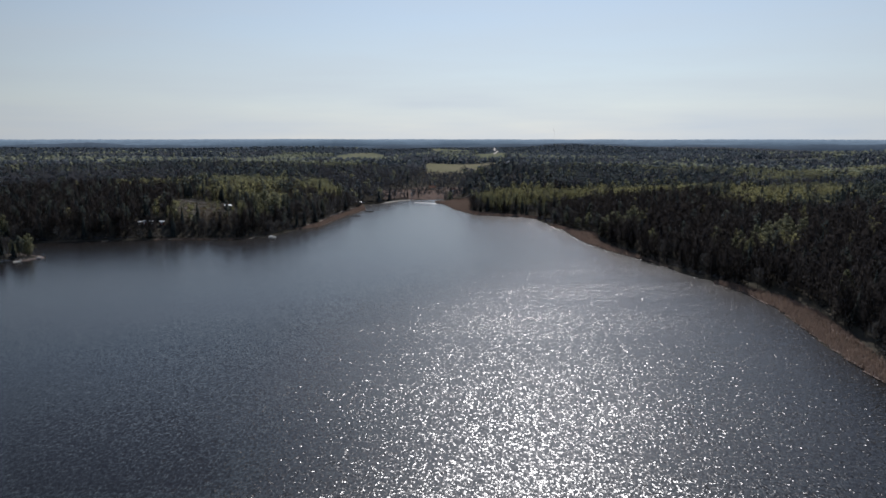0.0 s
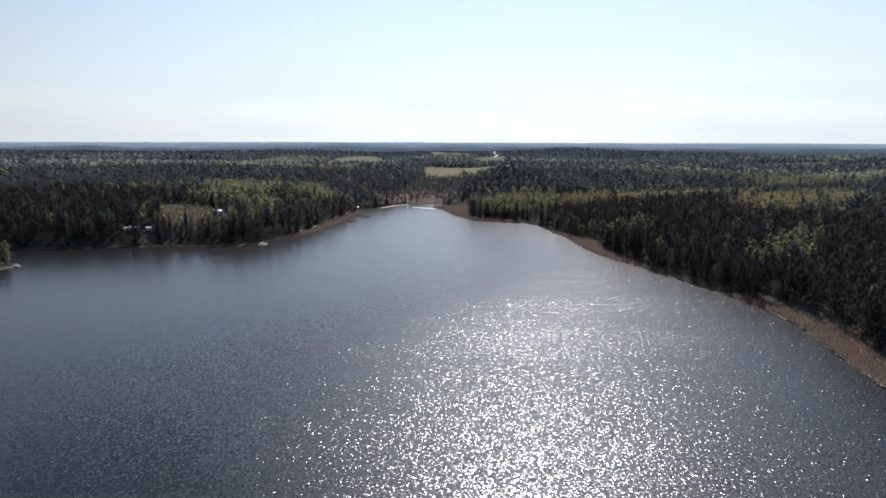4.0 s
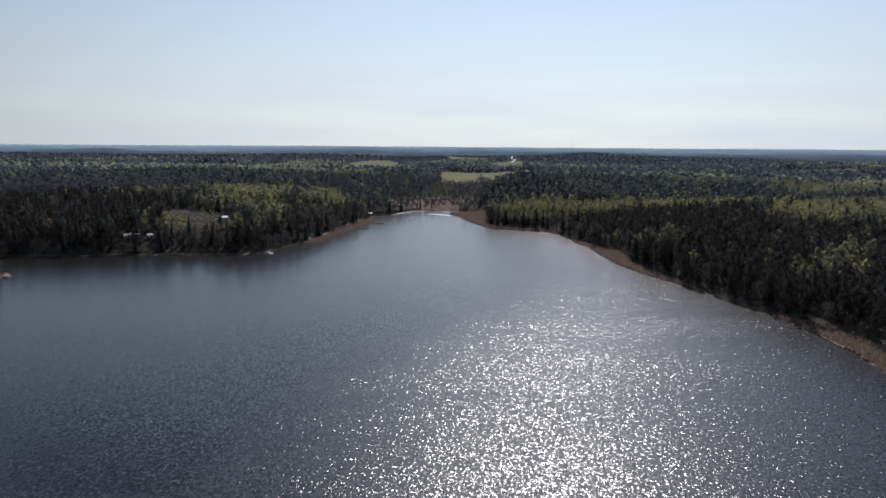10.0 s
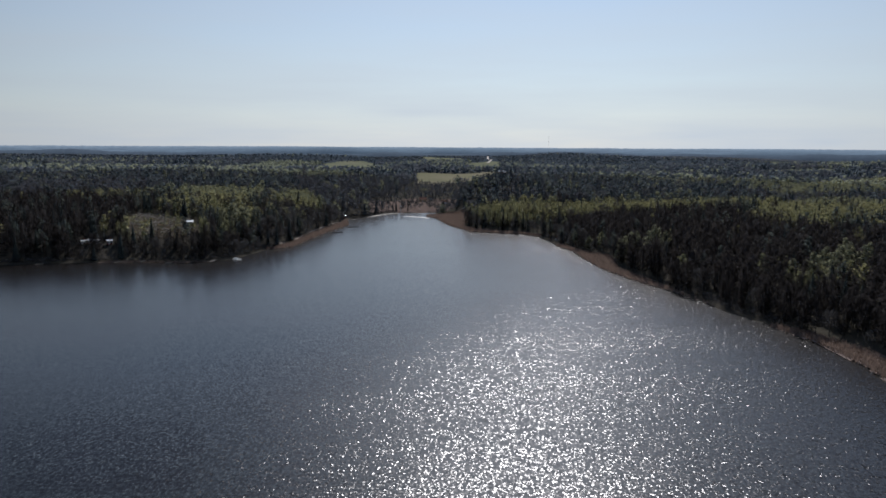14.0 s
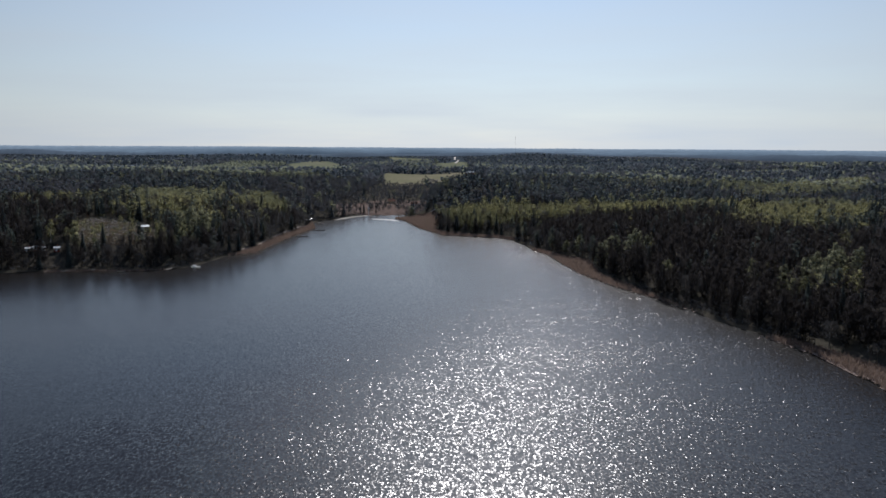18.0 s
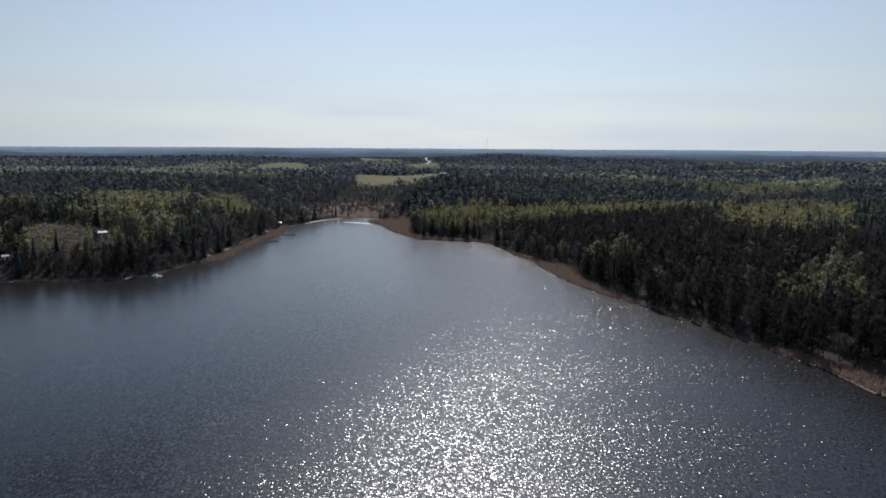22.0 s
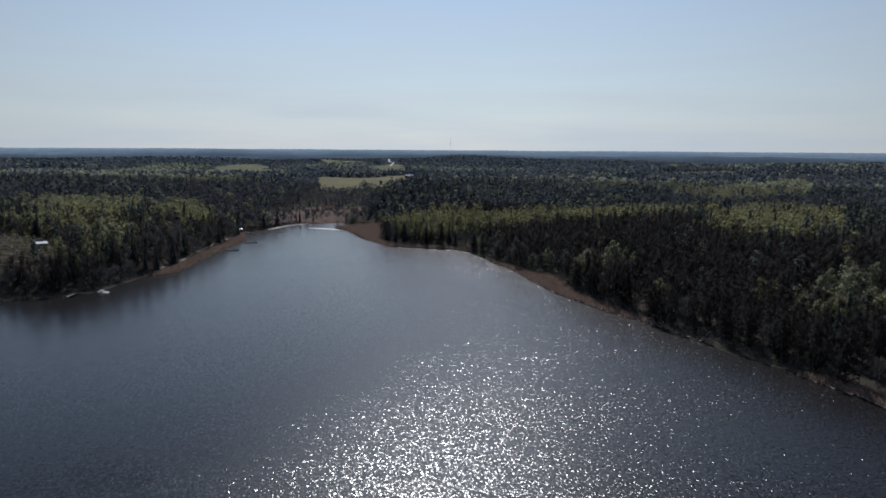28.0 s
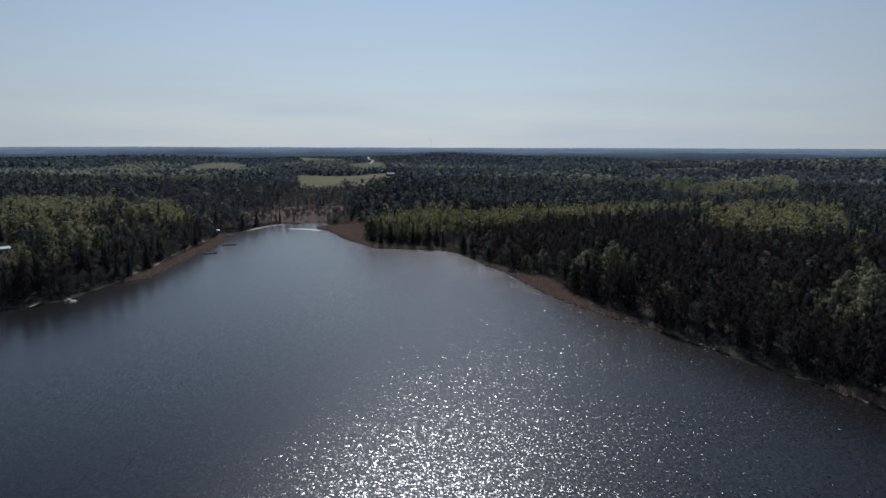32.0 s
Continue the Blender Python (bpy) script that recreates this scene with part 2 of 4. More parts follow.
mat_clearing = surface("felled_clearing", [(0.3, (0.036, 0.030, 0.020)), (0.5, (0.066, 0.052, 0.036)), (0.72, (0.100, 0.080, 0.058))], 0.08, 0.95, 0.3, 8)
mat_shore = surface("dry_sedge_shore", [(0.3, (0.14, 0.110, 0.095)), (0.55, (0.215, 0.172, 0.150)), (0.75, (0.28, 0.232, 0.205))], 0.12, 0.95, 0.2, 10)
mat_fringe = surface("dry_reed_litter", [(0.3, (0.22, 0.185, 0.16)), (0.7, (0.33, 0.285, 0.25))], 0.3, 0.9)
mat_meadow = surface("dry_grass", [(0.3, (0.10, 0.075, 0.062)), (0.55, (0.155, 0.118, 0.10)), (0.75, (0.21, 0.165, 0.14))], 0.1, 0.95, 0.2, 10)
mat_reed = foliage("dry_reeds", (0.165, 0.130, 0.114), (0.300, 0.244, 0.214), (1.0, 0.92, 0.82), False, 0.4)
mat_sand = surface("pale_sand", [(0.3, (0.42, 0.38, 0.33)), (0.7, (0.62, 0.58, 0.52))], 0.3, 0.8)
mat_glare = surface("water_glare", [(0.3, (0.6, 0.58, 0.54)), (0.7, (0.82, 0.8, 0.76))], 0.3, 0.8)
mat_white = surface("white_paint", [(0.2, (0.72, 0.72, 0.70)), (0.8, (0.84, 0.84, 0.82))], 0.8, 0.45)
mat_tin = surface("pale_metal_roof", [(0.3, (0.66, 0.66, 0.65)), (0.7, (0.80, 0.80, 0.79))], 0.6, 0.32, 0, 6, 0.2)
mat_red = surface("red_ochre_boards", [(0.3, (0.16, 0.035, 0.02)), (0.7, (0.24, 0.06, 0.035))], 1.0, 0.85)
mat_log = surface("weathered_logs", [(0.3, (0.10, 0.075, 0.05)), (0.7, (0.20, 0.155, 0.11))], 1.0, 0.85)
mat_ochre = surface("ochre_boards", [(0.3, (0.42, 0.30, 0.17)), (0.7, (0.52, 0.39, 0.24))], 1.0, 0.8)
mat_felt = surface("dark_roof_felt", [(0.3, (0.04, 0.04, 0.042)), (0.7, (0.09, 0.085, 0.08))], 1.0, 0.9)
mat_tile = surface("faded_roof_tiles", [(0.3, (0.24, 0.13, 0.09)), (0.7, (0.36, 0.21, 0.15))], 1.0, 0.85)
mat_brick = surface("chimney_brick", [(0.3, (0.2, 0.09, 0.06)), (0.7, (0.32, 0.15, 0.1))], 3.0, 0.9)
mat_plank = surface("grey_planks", [(0.3, (0.20, 0.185, 0.165)), (0.7, (0.38, 0.36, 0.33))], 1.5, 0.8)
mat_stone = surface("shore_stone", [(0.3, (0.18, 0.17, 0.16)), (0.7, (0.42, 0.40, 0.38))], 0.8, 0.85)
mat_dark = surface("dark_plastic", [(0.3, (0.02, 0.02, 0.022)), (0.7, (0.05, 0.05, 0.052))], 2.0, 0.4)
mat_pane, pn, pl, pb = material("window_pane")
pb.inputs["Base Color"].default_value = (0.03, 0.035, 0.04, 1)
pb.inputs["Roughness"].default_value = 0.05

# wind-ruffled dark lake water
mat_water, n, l, b = material("lake_water")
pos = n.new("ShaderNodeNewGeometry").outputs["Position"]
b.inputs["IOR"].default_value = 1.333
b.inputs["Specular IOR Level"].default_value = 0.5
deep = noise_tex(n, l, 0.006, 2, pos)
tone = ramp(n, [(0.35, (0.0045, 0.0042, 0.0042)), (0.7, (0.010, 0.0080, 0.0066))])
l.new(deep.outputs["Fac"], tone.inputs["Fac"])
l.new(tone.outputs["Color"], b.inputs["Base Color"])


def vmath(op, a, c):
    v = n.new("ShaderNodeVectorMath")
    v.operation = op
    for k, item in enumerate((a, c)):
        if item is None:
            continue
        if isinstance(item, tuple):
            v.inputs[k].default_value = item
        else:
            l.new(item, v.inputs[k])
    return v.outputs["Vector"]


def fmath(op, a, c):
    v = n.new("ShaderNodeMath")
    v.operation = op
    for k, item in enumerate((a, c)):
        if isinstance(item, (int, float)):
            v.inputs[k].default_value = item
        else:
            l.new(item, v.inputs[k])
    return v.outputs[0]


# short chop with longer waves under it: every facet leans its own way
CHOP = 1.18
chop = noise_tex(n, l, 1.55, 1.25, pos, (1.0, 0.58, 1.0), 0.85)
tilt = vmath("MULTIPLY", vmath("SUBTRACT", chop.outputs["Color"], (0.5, 0.5, 0.5)), (CHOP, CHOP, 0.0))
patch = noise_tex(n, l, 0.55, 1.0, pos, (1.0, 0.6, 1.0))
patch_r = ramp(n, [(0.30, (0.66, 0.66, 0.66)), (0.52, (0.95, 0.95, 0.95)), (0.74, (1.85, 1.85, 1.85))])
l.new(patch.outputs["Fac"], patch_r.inputs["Fac"])
tilt = vmath("MULTIPLY", tilt, patch_r.outputs["Color"])
# gusts and slicks change how far they lean
gust = noise_tex(n, l, 0.012, 3.0, pos, (0.35, 2.2, 1.0))
gust_r = ramp(n, [(0.36, (0.74, 0.74, 0.74)), (0.62, (1.10, 1.10, 1.10))])
l.new(gust.outputs["Fac"], gust_r.inputs["Fac"])
# the western side and the inlet lie in the lee; the line of the wind runs from the south-west towards the eastern shore
where = n.new("ShaderNodeSeparateXYZ")
l.new(pos, where.inputs[0])
lee_line = ramp(n, [(0.0, (0.12,) * 3), (0.29, (0.20,) * 3), (0.36, (0.48,) * 3), (0.43, (0.74,) * 3), (0.52, (0.86,) * 3), (0.64, (0.82,) * 3), (0.80, (0.74,) * 3)])
l.new(fmath("DIVIDE", where.outputs["Y"], 1000.0), lee_line.inputs["Fac"])
edge_x = fmath("MULTIPLY_ADD", lee_line.outputs["Color"], 200.0)
edge_x.node.inputs[2].default_value = -110.0
wind = n.new("ShaderNodeMapRange")
wind.interpolation_type = "SMOOTHSTEP"
wind.inputs["From Min"].default_value, wind.inputs["From Max"].default_value = -85.0, 75.0
wind.inputs["To Min"].default_value, wind.inputs["To Max"].default_value = 0.17, 1.02
l.new(fmath("SUBTRACT", where.outputs["X"], edge_x), wind.inputs["Value"])
ripple = n.new("ShaderNodeMapRange")
ripple.inputs["From Min"].default_value, ripple.inputs["From Max"].default_value = 0.14, 1.0
ripple.inputs["To Min"].default_value, ripple.inputs["To Max"].default_value = 0.19, 0.25
l.new(wind.outputs["Result"], ripple.inputs["Value"])
l.new(ripple.outputs["Result"], b.inputs["Roughness"])
tilt = vmath("MULTIPLY", vmath("MULTIPLY", tilt, wind.outputs["Result"]), gust_r.outputs["Color"])
l.new(vmath("NORMALIZE", vmath("ADD", tilt, (0.0, 0.0, 1.0)), None), b.inputs["Normal"])
# ripples too small to tell apart: the same water with a broad soft gloss
soft_b = n.new("ShaderNodeBsdfPrincipled")
soft_b.inputs["IOR"].default_value, soft_b.inputs["Roughness"].default_value = 1.333, 0.42
l.new(tone.outputs["Color"], soft_b.inputs["Base Color"])
both = n.new("ShaderNodeMixShader")
both.inputs["Fac"].default_value = 0.11
l.new(b.outputs[0], both.inputs[1])
l.new(soft_b.outputs[0], both.inputs[2])
l.new(both.outputs[0], n["Material Output"].inputs["Surface"])


# ---- mesh helpers ----
def mesh_object(name, verts, faces, mats, parent=None, label="", smooth=False, idx=None, tint=None, out=None):
    """One object from vertex and triangle (or quad) arrays."""
    me = make_mesh(name, verts, faces, mats, smooth, idx, tint, out)
    ob = new(name, me)
    if parent is not None:
        ob.parent = parent
    if label:
        tagged(ob, label)
    return ob


def make_mesh(name, verts, faces, mats, smooth=False, idx=None, tint=None, out=None):
    verts, faces = np.asarray(verts, np.float32), np.asarray(faces, np.int32)
    me = bpy.data.meshes.new(name)
    k = faces.shape[1]
    me.vertices.add(len(verts))
    me.vertices.foreach_set("co", verts.ravel())
    me.loops.add(faces.size)
    me.loops.foreach_set("vertex_index", faces.ravel())
    me.polygons.add(len(faces))
    me.polygons.foreach_set("loop_start", np.arange(0, faces.size, k, dtype=np.int32))
    for m in mats:
        me.materials.append(m)
    if idx is not None:
        me.polygons.foreach_set("material_index", np.asarray(idx, np.int32))
    if smooth:
        me.polygons.foreach_set("use_smooth", np.ones(len(faces), bool))
    if tint is not None:
        at = me.attributes.new("tint", "FLOAT", "POINT")
        at.data.foreach_set("value", np.asarray(tint, np.float32))
    if out is not None:
        at = me.attributes.new("out", "FLOAT_VECTOR", "POINT")
        at.data.foreach_set("vector", np.asarray(out, np.float32).ravel())
    me.update(calc_edges=True)
    me.validate()
    return me


def crown_out(v):
    """At each point of a crown, the way out from its middle and upwards."""
    v = np.asarray(v, float)
    mid_z, half = (v[:, 2].max() + v[:, 2].min()) / 2, (v[:, 2].max() - v[:, 2].min()) / 2
    wide = np.percentile(np.hypot(v[:, 0], v[:, 1]), 90)
    o = np.column_stack([v[:, 0] / wide, v[:, 1] / wide, (v[:, 2] - mid_z) / half * 0.8 + 1.15])
    return o / (np.linalg.norm(o, axis=1)[:, None] + 1e-6)


def part(name, bm, mat, parent, label=""):
    me = bpy.data.meshes.new(name)
    bm.to_mesh(me)
    bm.free()
    me.materials.append(mat)
    ob = new(name, me)
    ob.parent = parent
    if label:
        tagged(ob, label)
    return ob


def box_bm(size, at=(0, 0, 0), bevel=0.0, turn=None):
    bm = bmesh.new()
    bmesh.ops.create_cube(bm, size=1)
    bmesh.ops.scale(bm, vec=size, verts=bm.verts)
    if bevel:
        bmesh.ops.bevel(bm, geom=bm.edges[:], offset=bevel, segments=1, affect="EDGES")
    if turn is not None:
        bmesh.ops.transform(bm, matrix=turn, verts=bm.verts)
    bmesh.ops.translate(bm, vec=at, verts=bm.verts)
    return bm


def rod_bm(r0, r1, height, at=(0, 0, 0), sides=8):
    bm = bmesh.new()
    bmesh.ops.create_cone(bm, cap_ends=True, segments=sides, radius1=r0, radius2=r1, depth=height)
    bmesh.ops.translate(bm, vec=(at[0], at[1], at[2] + height / 2), verts=bm.verts)
    return bm


def empty(name, at, turn=0.0, label="", category="", group=""):
    ob = new(name)
    ob.matrix_world = Matrix.Translation(at) @ Matrix.Rotation(radians(turn), 4, "Z")
    return tagged(ob, label, category, group)


# ---- plan: shoreline, reed beds, fields ----
LAKE = np.array([
    (141, 100), (143, 180), (146, 235), (148, 256), (152, 288), (159, 335), (158, 373), (153, 404), (145, 425), (137, 468), (123, 505),
    (118, 525), (111, 556), (109, 592), (108, 632), (100, 665), (99, 690), (94, 722), (84, 738), (62, 747), (36, 759), (16, 819), (4, 885), (-8, 912),
    (8, 922), (2, 958), (-40, 950), (-60, 926), (-72, 900), (-88, 890), (-92, 862), (-85, 815), (-99, 740), (-107, 684), (-111, 650),
    (-128, 638), (-138, 600), (-143, 588), (-168, 577), (-200, 579), (-222, 575), (-266, 567), (-322, 554), (-420, 570), (-430, 515),
    (-330, 503), (-276, 494), (-267, 484), (-274, 472), (-289, 465), (-360, 448), (-480, 350), (-640, 150), (-700, -150), (-500, -480),
    (-100, -640), (130, -480), (150, -200)], float)
REED_BEDS = [
    [(145, 427), (137, 468), (123, 505), (118, 525), (111, 556), (109, 592), (108, 632), (100, 665), (105, 667), (113, 636), (119, 619), (126, 590), (122, 552), (130, 508), (138, 465)],
    [(152, 399), (158, 373), (159, 335), (152, 288), (148, 256), (146, 235), (143, 180), (153, 182), (157, 245), (165, 290), (171, 324), (171, 350), (167, 374), (157, 397)],
    [(94, 722), (84, 738), (62, 747), (36, 759), (16, 819), (4, 885), (-8, 912), (8, 922), (20, 944), (38, 930), (42, 880), (37, 835), (31, 802), (42, 772), (62, 758), (86, 747), (99, 730)],
    [(-128, 638), (-111, 650), (-107, 684), (-99, 740), (-85, 815), (-92, 862), (-94, 866), (-95, 820), (-109, 742), (-117, 672), (-124, 645)],
    [(-226, 573), (-200, 577), (-170, 575), (-152, 580), (-152, 577), (-170, 572), (-200, 573), (-226, 569)],
]
FIELD_MAIN = [(-27, 1297), (8, 1285), (60, 1335), (118, 1385), (152, 1480), (152, 1640), (100, 1585), (57, 1540), (-32, 1574)]
FIELDS_FAR = [
    [(-330, 2000), (-280, 1780), (-215, 1640), (-120, 1720), (-110, 1850), (-190, 2340), (-310, 2280)],
    [(76, 1660), (166, 1790), (213, 2440), (95, 2190)],
    [(-20, 2500), (110, 2450), (100, 2700), (-40, 2800)],
    [(560, 3100), (900, 3000), (950, 3300), (600, 3400)],
    [(-420, 1480), (-330, 1500), (-345, 1600), (-450, 1570)],
    [(-700, 1850), (-560, 1900), (-600, 2050), (-760, 1980)],
    [(-520, 2500), (-330, 2560), (-360, 2800), (-560, 2700)],
    [(700, 1650), (860, 1600), (900, 1720), (740, 1780)],
    [(1000, 2200), (1250, 2100), (1300, 2300), (1050, 2400)],
    [(-900, 3000), (-600, 3100), (-640, 3300), (-960, 3250)],
]
MEADOW = [(-74, 933), (-55, 948), (26, 960), (30, 1000), (26, 1086), (-34, 1090), (-78, 1000)]
STREAK_CUT = [(140, 2225), (188, 2225), (226, 2640), (240, 2950), (192, 2950), (178, 2640)]
CLEARING = [(-222, 612), (-184, 616), (-178, 642), (-205, 690), (-250, 715), (-256, 690), (-236, 640)]


def inside(p, poly):
    x, y = p[:, 0], p[:, 1]
    res = np.zeros(len(p), bool)
    q = np.asarray(poly, float)
    for (x0, y0), (x1, y1) in zip(q, np.roll(q, -1, 0)):
        cross = (y0 > y) != (y1 > y)
        with np.errstate(divide="ignore", invalid="ignore"):
            xi = (x1 - x0) * (y - y0) / (y1 - y0 + 1e-12) + x0
        res ^= cross & (x < xi)
    return res


def shore_distance(p):
    """Metres from the shoreline, positive on land."""
    best = np.full(len(p), 1e9)
    for a, c in zip(LAKE, np.roll(LAKE, -1, 0)):
        e = c - a
        t = np.clip(((p - a) @ e) / (e @ e), 0, 1)
        dd = p - a - t[:, None] * e
        best = np.minimum(best, np.hypot(dd[:, 0], dd[:, 1]))
    return np.where(inside(p, LAKE), -best, best)


def bump2(x, y, cx, cy, rx, ry, h):
    return h * np.exp(-((x - cx) / rx) ** 2 - ((y - cy) / ry) ** 2)


def ground_height(p):
    p = np.asarray(p, float).reshape(-1, 2)
    x, y = p[:, 0], p[:, 1]
    s = shore_distance(p)
    r = np.hypot(x, y)
    top = 18 + 3 * np.sin(x / 170 + 1.0) * np.sin(y / 210) + 5 * np.sin(x / 390 + y / 520) * np.clip((r - 700) / 600, 0, 1)
    top += np.clip((r - 1000) / 1800, 0, 1) * 15 + np.clip((r - 2900) / 500, 0, 1) * -12
    top += 8 * np.sin(x / 610 - y / 210 + 2) * np.clip((r - 1000) / 900, 0, 1) * np.clip((4600 - r) / 800, 0, 1)
    top += bump2(x, y, 290, 640, 130, 90, 6) + bump2(x, y, -270, 790, 170, 120, 3) + bump2(x, y, 470, 2850, 300, 150, 16)
    top += bump2(x, y, 830, 2350, 330, 130, 15) + bump2(x, y, 330, 2500, 150, 110, 9) + bump2(x, y, -380, 2450, 300, 120, 12) - bump2(x, y, 850, 2750, 500, 200, 8)
    scale = np.where(x < -60, 32.0, 60.0)
    land = 0.25 + 0.03 * np.clip(s, 0, 10) + top * (1 - np.exp(-np.clip(s - 9, 0, None) / scale))
    land += bump2(x, y, 85, 985, 62, 85, 22) * np.clip((s - 6) / 22, 0, 1)
    marsh = np.exp(-(((x - 18) / 28) ** 2 + ((y - 882) / 70) ** 2) ** 2)
    land = land * (1 - marsh) + (0.25 + 0.03 * np.clip(s, 0, 20)) * marsh
    axis = np.interp(y, [850, 1000, 1420, 2000, 2600, 3600], [-15, -25, 60, 60, 190, 260])
    width = np.interp(y, [850, 1000, 1150, 1400, 2600], [50, 55, 80, 190, 200])
    floor_z = np.interp(y, [850, 940, 1050, 1300, 1600, 2600, 4000, 5000], [0.5, 0.9, 5, 16.5, 26, 33, 44, 55])
    v = np.exp(-((x - axis) / width) ** 4) * np.clip((y - 860) / 80, 0, 1) * np.clip((3600 - y) / 1000, 0, 1)
    land = land * (1 - v) + np.minimum(floor_z, 0.25 + 0.03 * np.clip(s, 0, 10) + np.clip(s, 0, None) * 0.12) * v
    return np.where(s > 0, land, np.maximum(-4, 0.25 + s * 0.25))


def gz(x, y):
    return float(ground_height([(x, y)])[0])


# ---- ground: one sheet to the horizon ----
def axis_lines(parts):
    return np.unique(np.concatenate([np.arange(a, c, st) for a, c, st in parts] + [[parts[-1][1]]]))


gx = axis_lines([(-8400, -5600, 700), (-5600, -1200, 220), (-1200, -420, 40), (-420, 420, 6), (420, 1200, 40), (1200, 5600, 220), (5600, 8400, 700)])
gy = axis_lines([(-1500, -200, 130), (-200, 150, 25), (150, 1000, 6), (1000, 1700, 20), (1700, 2900, 60), (2900, 4860, 140), (4860, 8400, 590)])
X, Y = np.meshgrid(gx, gy)
gp = np.stack([X.ravel(), Y.ravel()], 1)
Z = ground_height(gp)
i = np.arange(len(gx) * len(gy)).reshape(len(gy), len(gx))
quads = np.stack([i[:-1, :-1], i[:-1, 1:], i[1:, 1:], i[1:, :-1]], -1).reshape(-1, 4)
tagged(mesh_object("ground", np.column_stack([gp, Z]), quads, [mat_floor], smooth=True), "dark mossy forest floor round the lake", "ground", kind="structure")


def sheet(name, poly, step, mat, lift, label, kind="structure", category="field", ragged=0.0):
    """A patch of ground cover that follows the ground inside an outline."""
    q = np.asarray(poly, float)
    lo, hi = q.min(0), q.max(0)
    xs, ys = np.arange(lo[0], hi[0] + step, step), np.arange(lo[1], hi[1] + step, step)
    xx, yy = np.meshgrid(xs, ys)
    pts = np.stack([xx.ravel(), yy.ravel()], 1)
    ix = np.arange(len(pts)).reshape(xx.shape)
    f = np.stack([ix[:-1, :-1], ix[:-1, 1:], ix[1:, 1:], ix[1:, :-1]], -1).reshape(-1, 4)
    mid = pts[f].mean(1)
    wander = np.stack([np.sin(mid[:, 1] / (step * 2.3)) + np.sin(mid[:, 0] / (step * 3.7) + 1), np.sin(mid[:, 0] / (step * 2.9)) + np.sin(mid[:, 1] / (step * 4.3) + 2)], 1)
    f = f[inside(mid + wander * step * ragged, poly)]
    used, inv = np.unique(f, return_inverse=True)
    pts = pts[used]
    v = np.column_stack([pts, ground_height(pts) + lift])
    return tagged(mesh_object(name, v, inv.reshape(f.shape), [mat], smooth=True), label, category, kind=kind)


sheet("field", FIELD_MAIN, 6, mat_field, 0.35, "pale green spring field between woods")
for poly in FIELDS_FAR:
    sheet("field", poly, 10, mat_field_far, 0.8, "distant pale green field among dark woods", ragged=1.2)
sheet("clearing", CLEARING, 3, mat_clearing, 0.12, "rough brown felled clearing on the hillside", category="clearing")
sheet("meadow", MEADOW, 4, mat_meadow, 0.15, "dry pinkish-brown grass meadow at the inlet", category="meadow")
for poly in REED_BEDS:
    sheet("reed_bank", poly, 1.5, mat_shore, 0.1, "low muddy bank under dry reeds", category="shore")

# ---- water ----
wx, wy = np.meshgrid(np.linspace(-760, 260, 18), np.linspace(-700, 985, 28))
wi = np.arange(wx.size).reshape(wx.shape)
wq = np.stack([wi[:-1, :-1], wi[:-1, 1:], wi[1:, 1:], wi[1:, :-1]], -1).reshape(-1, 4)
tagged(mesh_object("water", np.column_stack([wx.ravel(), wy.ravel(), np.zeros(wx.size)]), wq, [mat_water]),
       "dark wind-ruffled lake water with sun glitter", "lake", kind="structure")

# ---- trees: shapes ----
rng = np.random.default_rng(7)


def cards(centers, size, r, up=0.0, out=None):
    """Loose leaf clumps: one bent pair of triangles at each centre, facing roughly outwards where a way out is given."""
    k = len(centers)
    if out is None:
        out = r.normal(size=(k, 3))
    facing = out / (np.linalg.norm(out, axis=1)[:, None] + 1e-9) + r.normal(0, 0.3, (k, 3))
    a = np.cross(facing, r.normal(size=(k, 3)))
    a /= np.linalg.norm(a, axis=1)[:, None]
    c = np.cross(a, facing)
    c /= np.linalg.norm(c, axis=1)[:, None]
    s = (size * r.uniform(0.65, 1.35, k))[:, None]
    v = np.stack([centers - a * s * 0.6, centers + c * s * 0.55, centers + a * s * 0.6 + (0, 0, up), centers - c * s * 0.55 * r.uniform(0.5, 1, (k, 1))], 1).reshape(-1, 3)
    b = np.arange(k)[:, None] * 4
    return v, np.concatenate([b + (0, 1, 2), b + (0, 2, 3)])


def stem(h, r0, sides=4, lean=(0, 0)):
    a = np.arange(sides) * 2 * math.pi / sides
    ring = np.stack([np.cos(a), np.sin(a), 0 * a], 1)
    v = np.concatenate([ring * r0, ring * r0 * 0.55 + (lean[0] * 0.5, lean[1] * 0.5, h * 0.55), [(lean[0], lean[1], h)]])
    f = []
    for k in range(sides):
        j = (k + 1) % sides
        f += [(k, j, sides + j), (k, sides + j, sides + k), (sides + k, sides + j, 2 * sides)]
    return v, np.array(f)


def limb(p0, p1, r0):
    d = np.asarray(p1, float) - p0
    u = np.cross(d, (0.3, 0.2, 1.0))
    u /= np.linalg.norm(u) + 1e-9
    w = np.cross(d, u)
    w /= np.linalg.norm(w) + 1e-9
    v = np.array([p0 + u * r0, p0 - u * r0 * 0.5 + w * r0 * 0.87, p0 - u * r0 * 0.5 - w * r0 * 0.87, p1])
    return v, np.array([(0, 1, 3), (1, 2, 3), (2, 0, 3)])


def join(pieces):
    vs, fs, o = [], [], 0
    for v, f in pieces:
        vs.append(v)
        fs.append(np.asarray(f) + o)
        o += len(v)
    return np.concatenate(vs), np.concatenate(fs)


